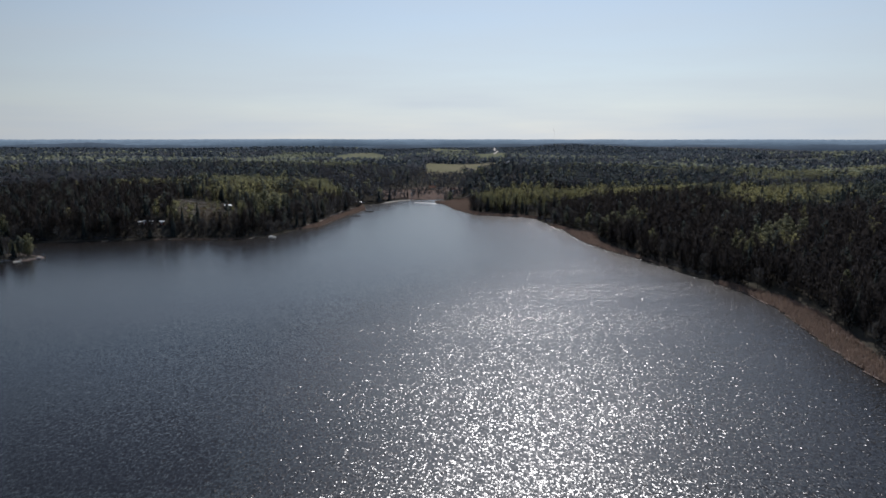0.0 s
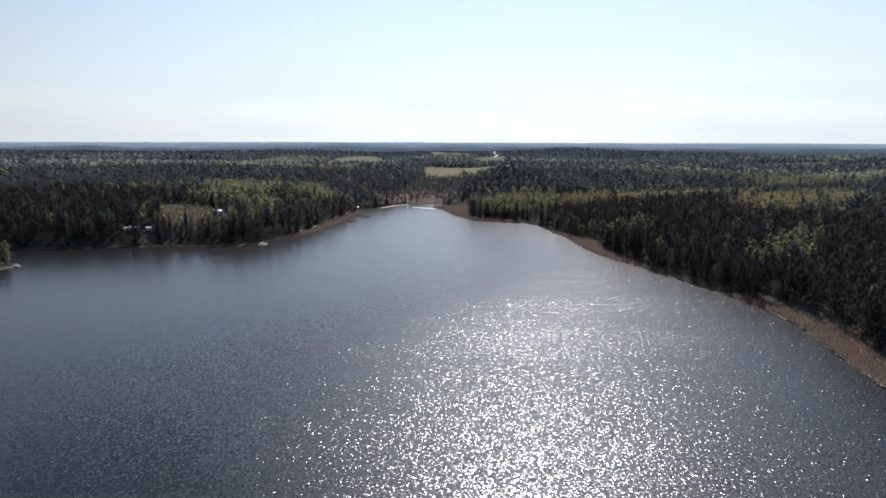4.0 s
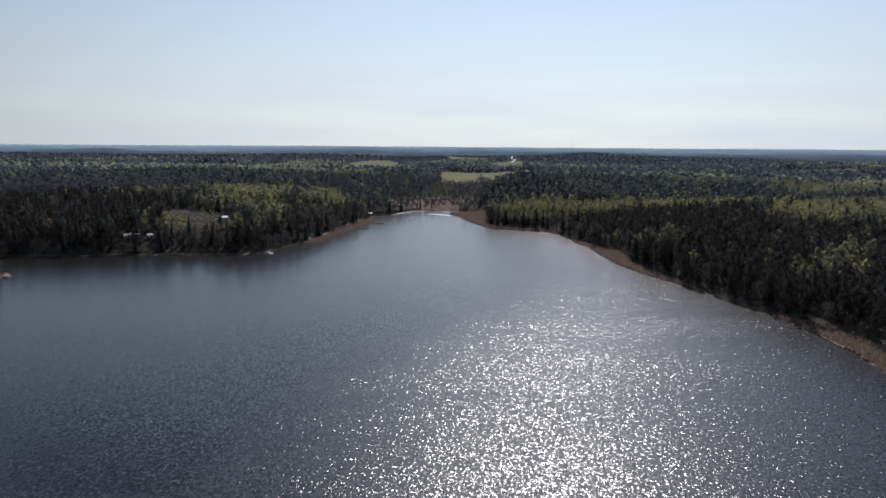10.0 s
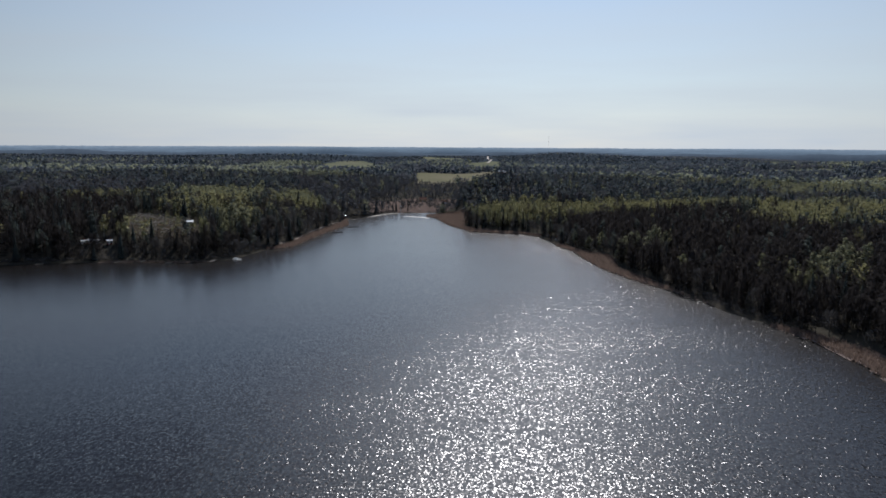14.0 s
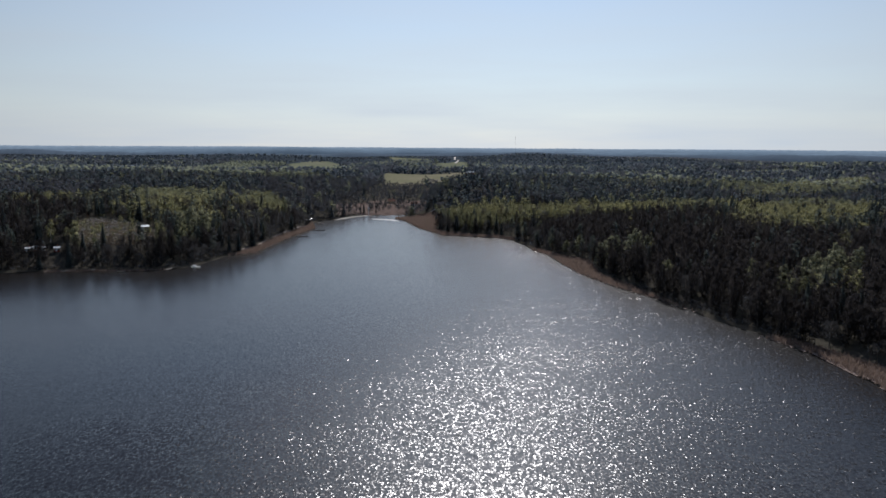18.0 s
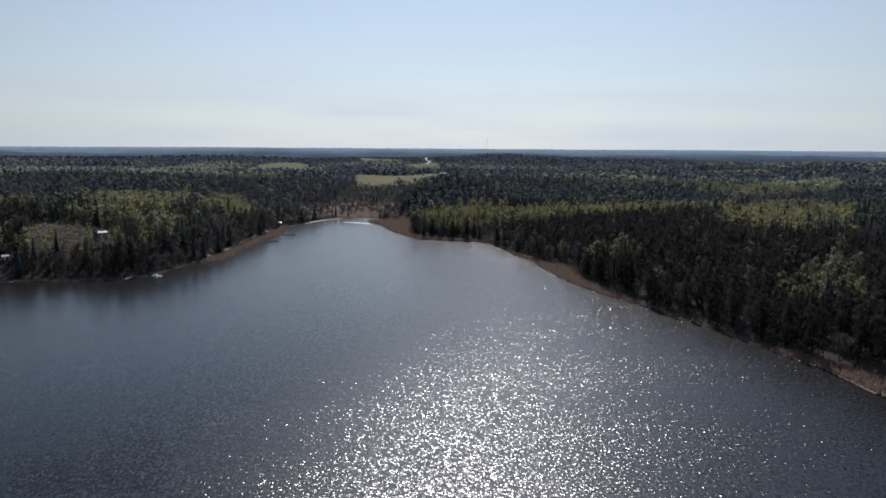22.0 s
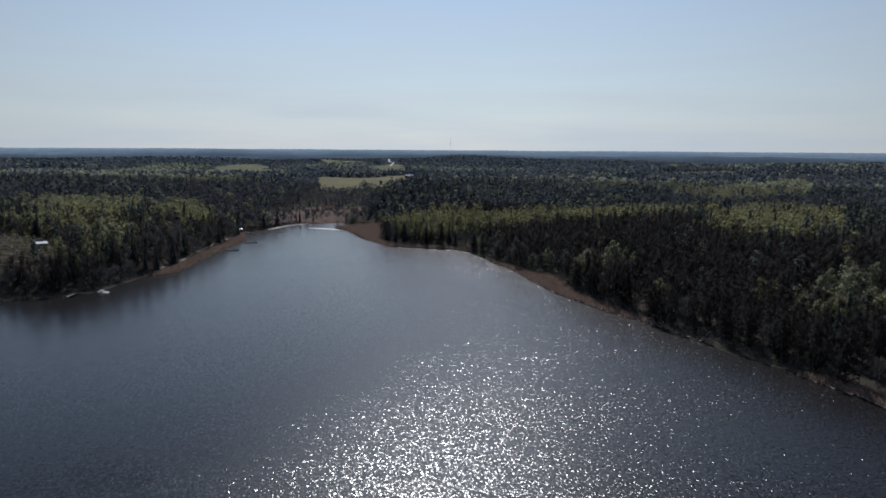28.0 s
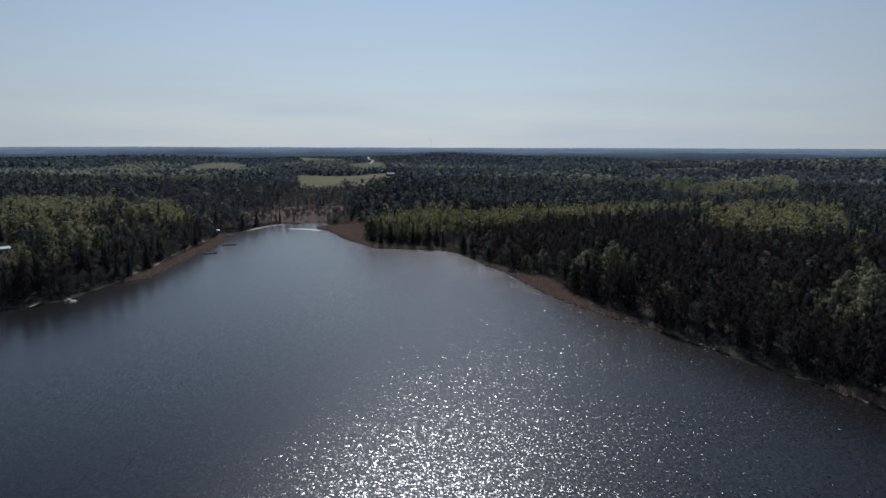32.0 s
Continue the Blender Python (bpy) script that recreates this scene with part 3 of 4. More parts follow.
def broadleaf(r, count, size, h=15.0, width=3.0, base=0.25, lobes=7):
    """Trunk with limbs, and a crown of leaf clumps in uneven lobes; heights in metres."""
    lean = r.normal(0, 0.4, 2)
    trunk = [stem(h * 0.93, 0.17, 4, lean)]
    cs, outs = [], []
    for k in range(lobes):
        t = (k + 0.5) / lobes
        z = h * (base + (1 - base) * (t * 0.86 + 0.07))
        rad = width * math.sin(math.pi * min(1, 0.22 + t * 0.72)) ** 0.7
        an = k * 2.4 + r.uniform(0, 1)
        c = np.array([math.cos(an) * rad * 0.45, math.sin(an) * rad * 0.45, z]) + np.append(lean * t, 0)
        trunk.append(limb(np.array([lean[0] * t * 0.8, lean[1] * t * 0.8, z - h * 0.12]), c, 0.06))
        m = max(3, count // lobes)
        g = r.normal(size=(m, 3))
        g *= (r.uniform(0.35, 1.0, m) ** 0.5 / np.linalg.norm(g, axis=1))[:, None]
        outs.append(g + np.array([c[0], c[1], 0]) / width * 0.8 + (0, 0, 0.4))
        cs.append(c + g * (rad * 0.72, rad * 0.72, h * (1 - base) / lobes * 1.25))
    return join(trunk), cards(np.concatenate(cs), size, r, 0.0, np.concatenate(outs))


def bare_tree(r, count, size, h=13.0, width=2.8):
    """Grey tree before leafing: limbs and a haze of upright twigs."""
    trunk = [stem(h * 0.85, 0.16, 4, r.normal(0, 0.4, 2))]
    vs, fs = [], []
    for k in range(count):
        t = r.uniform(0.2, 1) ** 0.8
        an, rad = r.uniform(0, 6.283), width * r.uniform(0.15, 1) * math.sin(math.pi * min(1, 0.15 + 0.75 * t))
        p = np.array([math.cos(an) * rad, math.sin(an) * rad, h * (0.12 + 0.72 * t)])
        out = np.array([math.cos(an) * 0.5, math.sin(an) * 0.5, 1.0]) * size * r.uniform(0.7, 1.4)
        side = np.cross(out, r.normal(size=3))
        side *= 0.17 * size / (np.linalg.norm(side) + 1e-9)
        vs += [p - side, p + side, p + out]
        fs.append((3 * k, 3 * k + 1, 3 * k + 2))
    for k in range(4):
        an, z = r.uniform(0, 6.283), h * r.uniform(0.3, 0.6)
        trunk.append(limb(np.array([0, 0, z]), np.array([math.cos(an) * width * 0.7, math.sin(an) * width * 0.7, z + h * 0.25]), 0.07))
    return join(trunk), (np.array(vs), np.array(fs))


def conifer(r, tiers, spokes, h=18.0, width=2.6, base=0.06):
    """Spruce: tiers of drooping ragged boughs on a straight stem."""
    vs, fs, o = [], [], 0
    for k in range(tiers):
        t = k / tiers
        z = h * (base + (1 - base) * t)
        rad = width * (1 - t) ** 0.85 + 0.12
        for q in range(spokes):
            an = (q + r.uniform(-0.3, 0.3) + 0.5 * (k % 2)) * 2 * math.pi / spokes
            rr = rad * r.uniform(0.7, 1.2)
            wd = 2.6 * rad / spokes
            ca, sa_ = math.cos(an), math.sin(an)
            up = h * (1 - base) / tiers * r.uniform(1.1, 1.6)
            tip = np.array([ca * rr, sa_ * rr, z - rr * 0.22])
            mid = np.array([ca * rr * 0.55, sa_ * rr * 0.55, z + up * 0.25])
            sd = np.array([-sa_, ca, 0]) * wd
            vs += [np.array([0, 0, z + up]), mid - sd, tip, mid + sd]
            fs += [(o, o + 1, o + 2), (o, o + 2, o + 3)]
            o += 4
    vs += [np.array([-0.25, 0, h * 0.93]), np.array([0.25, 0, h * 0.93]), np.array([0, 0, h + 0.8])]
    fs.append((o, o + 1, o + 2))
    return stem(h * 0.95, 0.18, 4), (np.array(vs), np.array(fs))


def pine_tree(r, count, size, h=17.0):
    return broadleaf(r, count, size, h * 0.92, 2.7, 0.38, 5)


def shapes(kind, fine, variants):
    """fine: 0 single trees on the shore, 1 woods round the lake, 2 beyond it, 3 middle distance, 4 towards the horizon."""
    out = []
    for _ in range(variants):
        r = np.random.default_rng(rng.integers(1 << 30))
        if kind == "spruce":
            out.append(conifer(r, *((16, 9), (9, 7), (5, 5), (3, 4), (2, 4))[fine], h=r.uniform(11.5, 16.5) * (1, 1, 0.9, 0.85, 0.75)[fine], width=r.uniform(2.3, 3.1)))
        elif kind == "birch":
            out.append(broadleaf(r, (520, 92, 40, 14, 8)[fine], (0.8, 1.4, 2.2, 3.5, 4.8)[fine], r.uniform(11, 15), r.uniform(2.8, 3.9), r.uniform(0.02, 0.16), (9, 7, 6, 4, 3)[fine]))
        elif kind == "alder":
            out.append(bare_tree(r, (380, 110, 44, 20, 12)[fine], (1.15, 1.8, 2.8, 3.8, 4.8)[fine], r.uniform(9, 13), r.uniform(2.8, 4.0)))
        elif kind == "aspen":
            out.append(broadleaf(r, (420, 84, 30, 14, 8)[fine], (0.75, 1.4, 2.3, 3.4, 4.6)[fine], r.uniform(12, 17), r.uniform(2.4, 3.4), r.uniform(0.05, 0.2), (9, 7, 6, 4, 3)[fine]))
        else:
            out.append(pine_tree(r, (180, 50, 24, 12, 8)[fine], (0.9, 1.45, 2.2, 3.1, 4.0)[fine], r.uniform(15, 19)))
    return out


# ---- trees: where they stand ----
BIRCH_ZONES = [
    [(-172, 880), (-178, 960), (-152, 962), (-128, 900), (-112, 850), (-118, 790), (-140, 800), (-160, 830)],
    [(-299, 963), (-250, 957), (-205, 976), (-177, 858), (-171, 764), (-220, 733), (-262, 800)],
    [(34, 800), (42, 862), (65, 862), (103, 842), (180, 828), (240, 838), (330, 852), (300, 760), (213, 766), (164, 766), (108, 772), (62, 762), (44, 774)],
    [(240, 640), (300, 730), (423, 865), (453, 815), (377, 670), (321, 592), (265, 570), (238, 585)],
    [(392, 915), (430, 1039), (660, 1290), (815, 1407), (888, 1444), (804, 1297), (632, 1062), (534, 930)],
    [(-420, 1250), (-150, 1180), (-120, 1350), (-380, 1420)],
    [(-500, 1600), (-330, 1480), (-120, 1540), (-100, 1900), (-180, 2190), (-460, 2190)],
]
MIXED_ZONES = [[(172, 425), (186, 458), (216, 470), (226, 446), (200, 412)], [(-181, 760), (-220, 733), (-258, 730), (-196, 690), (-150, 660), (-140, 700)], [(-345, 800), (-262, 790), (-262, 740), (-340, 745)], [(-178, 640), (-205, 612), (-150, 606), (-142, 640)]]
SPRUCE_ZONES = [[(30, 862), (28, 940), (30, 1010), (95, 1250), (285, 1270), (345, 1104), (330, 856), (240, 840), (143, 836), (70, 864)], [(-430, 985), (-205, 985), (-160, 1000), (-150, 1180), (-420, 1250)]]
BARE_ZONES = [
    [(-160, 900), (-95, 890), (-60, 965), (30, 965), (40, 1080), (110, 1200), (100, 1320), (-60, 1270), (-200, 1150)],
    [(-95, 900), (-96, 800), (-112, 740), (-118, 660), (-138, 662), (-150, 735), (-170, 880), (-150, 960)],
    [(-450, 470), (-285, 480), (-300, 500), (-420, 520)],
]
LOW_ZONES = [[(-236, 580), (-172, 582), (-174, 614), (-232, 612)], [(-70, 1000), (35, 1000), (60, 1100), (190, 1300), (120, 1320), (-30, 1290)], [(40, 800), (100, 725), (112, 738), (215, 705), (236, 762), (164, 765), (108, 779), (62, 811)]]
# woods on the shaded slopes, planted mostly with the darkened aspen
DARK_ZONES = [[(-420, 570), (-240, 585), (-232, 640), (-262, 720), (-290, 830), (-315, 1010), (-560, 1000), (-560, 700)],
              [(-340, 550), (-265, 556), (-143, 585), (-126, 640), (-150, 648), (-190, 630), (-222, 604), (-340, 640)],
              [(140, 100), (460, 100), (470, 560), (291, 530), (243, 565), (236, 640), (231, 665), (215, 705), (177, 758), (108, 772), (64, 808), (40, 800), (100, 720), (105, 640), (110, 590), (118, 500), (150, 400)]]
# treeless circles: house yards, and gaps cut to fit the camera's view and sun
TREE_GAPS = [(-193, 657, 10), (-189, 646, 10), (-185, 636, 10), (-181, 626, 9), (-177, 616, 8), (-194, 668, 7), (-249, 600, 5), (-246, 591, 6), (-244, 602, 4), (-239, 602, 4), (-232, 602, 5), (-229, 594, 6), (-242, 583, 5), (-226, 586, 5), (-237, 594, 5), (-247, 612, 6), (-234, 612, 6), (-241, 611, 5), (-99, 872, 6), (-13, 1061, 12), (16, 1014, 12), (46, 975, 7), (105, 690, 4),
         (126, 1392, 16), (140, 1548, 16), (-39, 968, 5)]


def zone(p, polys):
    res = np.zeros(len(p), bool)
    for q in polys:
        res |= inside(p, q)
    return res


def scatter(r, step, lo, hi, xr, yr, off=4.0):
    """Jittered trees between two ranges from the start of the flight, inside the wide sector that it looks at."""
    xs, ys = np.arange(xr[0], xr[1], step), np.arange(yr[0], yr[1], step)
    xx, yy = np.meshgrid(xs, ys)
    p = np.stack([xx.ravel(), yy.ravel()], 1) + r.uniform(-0.46, 0.46, (xx.size, 2)) * step
    d = np.hypot(p[:, 0], p[:, 1] - 60)
    ang = np.degrees(np.arctan2(p[:, 0], p[:, 1]))
    ang2 = np.degrees(np.arctan2(p[:, 0] + 15, p[:, 1] - 190))
    p = p[(d >= lo) & (d < hi) & (ang > -36) & ((ang < 35) | ((ang2 < 44.5) & (p[:, 1] > 230)))]
    ok = shore_distance(p) > off
    for q in (*REED_BEDS, FIELD_MAIN, *FIELDS_FAR, CLEARING, STREAK_CUT, MEADOW):
        ok &= ~inside(p, q)
    for x, y, rad in (*TREE_GAPS, (142, 568, 13), (203, 446, 17), (215, 456, 17), (-156, 660, 12)):
        ok &= np.hypot(p[:, 0] - x, p[:, 1] - y) > rad
    return p[ok]


def kinds_of(p, r):
    k = len(p)
    u = r.uniform(size=k)
    x, y = p[:, 0], p[:, 1]
    belt = np.sin(x / 83 + 1.3 * np.sin(y / 140)) + np.sin(y / 61 + x / 190) + 0.7 * np.sin(x / 29 - y / 41)
    far = np.hypot(x, y) > 1000
    wide_belt = np.sin(x / 175 + 1.4 * np.sin(y / 260)) + np.sin(y / 95 + x / 420) + 0.6 * np.sin(x / 47 - y / 71)
    belt = np.where(far, wide_belt, belt)
    belt2 = np.sin(x / 71 - 1.1 * np.sin(y / 97) + 2) + np.sin(y / 53 - x / 130 + 1)
    pb = np.where(belt > 0.7, np.where(far, 0.36, 0.85), np.where(belt > 0.3, np.where(far, 0.16, 0.25), 0.05))
    pa = np.where(belt2 > 0.5, 0.75, 0.12) * (1 - pb)
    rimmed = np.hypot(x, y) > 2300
    # past 3000 m paler alder dominates, putting more haze into the woods' colour
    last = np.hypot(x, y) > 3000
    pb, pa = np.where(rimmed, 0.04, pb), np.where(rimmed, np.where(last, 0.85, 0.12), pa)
    s = shore_distance(p)
    z1, z2, z3, z5 = zone(p, BIRCH_ZONES), zone(p, BARE_ZONES), zone(p, DARK_ZONES), zone(p, MIXED_ZONES)
    pd = np.where(belt2 < -0.6, 0.3, 0.08) * (1 - pb - pa)
    z4 = zone(p, SPRUCE_ZONES)
    pb, pa, pd = np.where(z4, 0.05, pb), np.where(z4, 0.13, pa), np.where(z4, 0.22, pd)
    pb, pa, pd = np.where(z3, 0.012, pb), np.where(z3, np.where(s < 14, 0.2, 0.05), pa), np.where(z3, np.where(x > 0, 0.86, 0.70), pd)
    pb, pa, pd = np.where(z2, 0.05, pb), np.where(z2, 0.66, pa), np.where(z2, 0.15, pd)
    pb, pa, pd = np.where(z5, 0.58, pb), np.where(z5, 0.14, pa), np.where(z5, 0.18, pd)
    pb, pa, pd = np.where(z1, 0.94, pb), np.where(z1, 0.03, pa), np.where(z1, 0.01, pd)
    shore = (s < 22) & (y > 600)
    pb, pa, pd = np.where(shore, 0.06, pb), np.where(shore, 0.46, pa), np.where(shore, 0.34, pd)
    out = np.full(k, 0)
    out[u < pb + pa + pd + (1 - pb - pa - pd) * 0.42] = 3
    out[u < pb + pa + pd] = 4
    out[u < pb + pa] = 2
    out[u < pb] = 1
    return out


NAMES = ["spruce", "birch", "alder", "pine", "aspen"]
STUFF_LABEL = {
    "spruce": "dense dark green spruce forest", "birch": "young birch forest in fresh yellow-green leaf",
    "alder": "grey-brown leafless alder and aspen wood", "pine": "dull green pine forest with bare stems", "aspen": "dark brown aspen wood still without leaves"}


def plant(kind, p, fine, r, name, label, hscale=(0.84, 1.2), leaves=leaf_stuff):
    """Joins many trees of one kind into one object."""
    if not len(p):
        return
    forms = shapes(kind, fine, 6)
    which = r.integers(0, len(forms), len(p))
    z = ground_height(p)
    V, F, I, T, O, o = [], [], [], [], [], 0
    for f, (tr, cr) in enumerate(forms):
        q = np.nonzero(which == f)[0]
        if not len(q):
            continue
        pieces = (tr, cr) if fine < 2 else (cr,)
        v, fa = join(pieces)
        own = np.zeros(len(fa), int)
        if fine < 2:
            own[:len(tr[1])] = 1
        an, sc = r.uniform(0, 6.283, len(q)), r.uniform(*hscale, len(q))
        sc *= np.where(zone(p[q], LOW_ZONES), 0.55, 1.0)
        if kind == "birch" and fine < 4:
            sc = np.where(zone(p[q], BIRCH_ZONES), 0.66 + 0.4 * (sc - 0.7), sc)
        wide = sc * r.uniform(0.85, 1.2, len(q)) * (1.0, 1.1, 1.3, 1.85, 4.2)[fine]
        c, s = np.cos(an)[:, None], np.sin(an)[:, None]
        vv = np.stack([(v[:, 0] * c - v[:, 1] * s) * wide[:, None], (v[:, 0] * s + v[:, 1] * c) * wide[:, None], v[:, 2] * sc[:, None]], -1)
        vv += np.column_stack([p[q], z[q] - 0.2])[:, None, :]
        w = np.concatenate([np.zeros((len(tr[0]), 3)), crown_out(cr[0])]) if fine < 2 else crown_out(cr[0])
        O.append(np.stack([w[:, 0] * c - w[:, 1] * s, w[:, 0] * s + w[:, 1] * c, np.broadcast_to(w[:, 2], (len(q), len(w)))], -1).reshape(-1, 3))
        V.append(vv.reshape(-1, 3))
        F.append((fa[None] + (np.arange(len(q)) * len(v))[:, None, None] + o).reshape(-1, 3))
        I.append(np.tile(own, len(q)))
        T.append(np.repeat(r.uniform(0, 1, len(q)), len(v)))
        o += len(q) * len(v)
    ob = mesh_object(name, np.concatenate(V), np.concatenate(F), [leaves[kind], bark[kind]], idx=np.concatenate(I), tint=np.concatenate(T), out=np.concatenate(O))
    tagged(ob, label, "forest", kind="stuff")


# ---- wooded ridges that close the horizon, haze painted in as bluer, paler colour ----
def far_ridge(r0, top, wave, seed, mat, label):
    r = np.random.default_rng(seed)
    a = np.linspace(0, 2 * math.pi, 2400, endpoint=False)
    hz = np.zeros(len(a))
    for k in (7, 13, 19, 31, 47, 83):
        hz += np.sin(k * a + r.uniform(0, 6.283)) / k ** 0.45
    crest = top + wave * hz / 0.75 + r.uniform(-1.0, 1.0, len(a)) 
    rows = []
    for dr, share in ((0, -0.2), (60, 0.6), (130, 0.86), (200, 1.0), (280, 0.8), (400, -0.2)):
        uneven = r.uniform(-1.5, 1.5, len(a)) if share > 0 else 0.0
        rows.append(np.column_stack([np.sin(a) * (r0 + dr), np.cos(a) * (r0 + dr), crest * share + uneven * (share < 1)]))
    i = np.arange(len(rows) * len(a)).reshape(len(rows), len(a))
    j = np.roll(i, -1, 1)
    f = np.stack([i[:-1], j[:-1], j[1:], i[1:]], -1).reshape(-1, 4)
    tagged(mesh_object("backdrop", np.concatenate(rows), f, [mat], smooth=True), label, "ridge", kind="structure")


far_ridge(3600, 45, 8.0, 31, mat_ridge[0], "dark wooded ridge in the distance, tinted blue for haze")
far_ridge(4230, 58, 9.0, 35, mat_ridge[1], "wooded ridge in the distance, haze painted blue")
far_ridge(4500, 71, 1.2, 33, mat_ridge[2], "wooded ridge on the horizon, haze painted pale blue")

r1 = np.random.default_rng(11)
near = scatter(r1, 5.7, 0, 800, (-620, 700), (110, 860))
near_kind = kinds_of(near, r1)
near_s = shore_distance(near)
mid = scatter(r1, 7.6, 800, 1250, (-900, 1200), (250, 1310))
mid_kind = kinds_of(mid, r1)
far = scatter(r1, 12.3, 1250, 2200, (-1500, 1900), (400, 2260))
far_kind = kinds_of(far, r1)
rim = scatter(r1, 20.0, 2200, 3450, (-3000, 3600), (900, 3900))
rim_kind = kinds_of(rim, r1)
COUNT = {"spruce": 120, "birch": 90, "alder": 150, "pine": 60, "aspen": 240}
TREE_LABEL = {
    "spruce": "dark green spruce tree at the lake shore wood", "birch": "birch tree in fresh yellow-green leaf near the shore",
    "alder": "leafless grey-brown alder tree on the lake shore", "pine": "pine tree with bare stem and dull green crown",
    "aspen": "leafless aspen in the shore wood, shade in its dark brown"}
for k, kind in enumerate(NAMES):
    q = np.nonzero(near_kind == k)[0]
    q = q[np.argsort(near_s[q] + 0.03 * np.hypot(near[q, 0], near[q, 1] - 190))]
    things, rest = near[q[:COUNT[kind]]], near[q[COUNT[kind]:]]
    forms = []
    for tr, cr in shapes(kind, 0, 5):
        forms.append((make_mesh("trunk", *tr, [bark[kind]]), make_mesh("crown", *cr, [leaf_thing[kind]], out=crown_out(cr[0]))))
    zz = ground_height(things)
    for (x, y), z in zip(things, zz):
        t = new(kind + "_tree")
        sc = r1.uniform(0.88, 1.35)
        t.matrix_world = Matrix.Translation((x, y, z - 0.2)) @ Matrix.Rotation(r1.uniform(0, 6.283), 4, "Z") @ Matrix.Diagonal((sc, sc, sc * r1.uniform(0.9, 1.1), 1))
        tagged(t, TREE_LABEL[kind], "tree", kind + " trees along the shore")
        form = forms[r1.integers(0, len(forms))]
        for nm, me in zip(("trunk", "crown"), form):
            ob = new(nm, me)
            ob.parent = t
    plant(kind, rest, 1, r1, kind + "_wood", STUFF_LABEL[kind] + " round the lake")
    plant(kind, mid[mid_kind == k], 2, r1, kind + "_forest", STUFF_LABEL[kind] + " beyond the lake", leaves=leaf_half_hazy)
    plant(kind, far[far_kind == k], 3, r1, kind + "_far_forest", STUFF_LABEL[kind] + " in the middle distance", (0.68, 0.92), leaf_hazy)
    plant(kind, rim[rim_kind == k], 4, r1, kind + "_far_forest", STUFF_LABEL[kind] + " towards the horizon", (0.3, 0.37), leaf_hazy)
# two full birch clumps on the eastern shore
big = [tuple(make_mesh(nm, *g, [mm], out=crown_out(g[0])) for nm, g, mm in zip(("trunk", "crown"), broadleaf(np.random.default_rng(90 + k), 520, 0.95, 14.5, 4.6, 0.03, 11), (bark["birch"], leaf_pale))) for k in range(4)]
CLUMPS = [(128, 566, 1.0), (133, 561, 0.8), (136, 570, 1.0), (147, 566, 1.0), (152, 571, 1.05), (156, 563, 0.85), (141, 578, 0.9),
          (190, 437, 0.8), (196, 446, 0.95), (203, 440, 1.0), (209, 447, 1.0), (216, 453, 0.95), (206, 458, 0.9), (222, 464, 1.0), (186, 447, 0.8), (229, 458, 0.9), (198, 431, 0.7),
          (-166, 656, 1.05), (-160, 663, 1.2), (-152, 661, 1.2), (-147, 653, 1.05), (-155, 651, 1.0), (-163, 669, 1.15), (-150, 669, 1.1)]
for k, (x, y, sc) in enumerate(CLUMPS):
    t = new("birch_tree")
    sc *= 1.22
    t.matrix_world = Matrix.Translation((x, y, gz(x, y) - 0.2)) @ Matrix.Rotation(k * 2.1, 4, "Z") @ Matrix.Diagonal((sc, sc, sc, 1))
    tagged(t, "full birch in pale fresh leaf in a shore clump", "tree", "birch clumps on the shore")
    for nm, me in zip(("trunk", "crown"), big[k % 4]):
        ob = new(nm, me)
        ob.parent = t
# dense young birch stands with a closed canopy
young_stand = np.concatenate([scatter(r1, 4.5, 0, 1300, (-310, 460), (560, 985)), scatter(r1, 5.5, 900, 1800, (390, 890), (910, 1450))])
young_stand = young_stand[zone(young_stand, BIRCH_ZONES[:5]) & (shore_distance(young_stand) > 22)]
plant("birch", young_stand, 2, r1, "birch_thicket", "closed yellow-green canopy of a young birch stand", (0.6, 0.76))
edge = scatter(r1, 2.3, 0, 1100, (-340, 260), (120, 1010), 1.0)
edge = edge[shore_distance(edge) < 9]
plant("alder", edge, 2, r1, "willow_bushes", "grey-brown leafless willow bushes along the waterline", (0.12, 0.34))
slope_p = r1.uniform((-254, 576), (-222, 612), (620, 2))
for x, y in ((-249.5, 600), (-245.5, 602), (-241, 602.5), (-232, 602.5)):
    slope_p = slope_p[np.hypot(slope_p[:, 0] - x, slope_p[:, 1] - y) > 3.2]
slope_p = slope_p[shore_distance(slope_p) > 2]
plant("aspen", slope_p, 2, r1, "brown_brush", "low dark brown brush on the slope below the cabins", (0.08, 0.17))
young = r1.uniform((-260, 610), (-175, 720), (150, 2))
young = young[inside(young, CLEARING) & (np.hypot(young[:, 0] + 193, young[:, 1] - 655) > 9)]
plant("birch", young, 1, r1, "birch_saplings", "young birch saplings on the felled clearing", (0.15, 0.45))


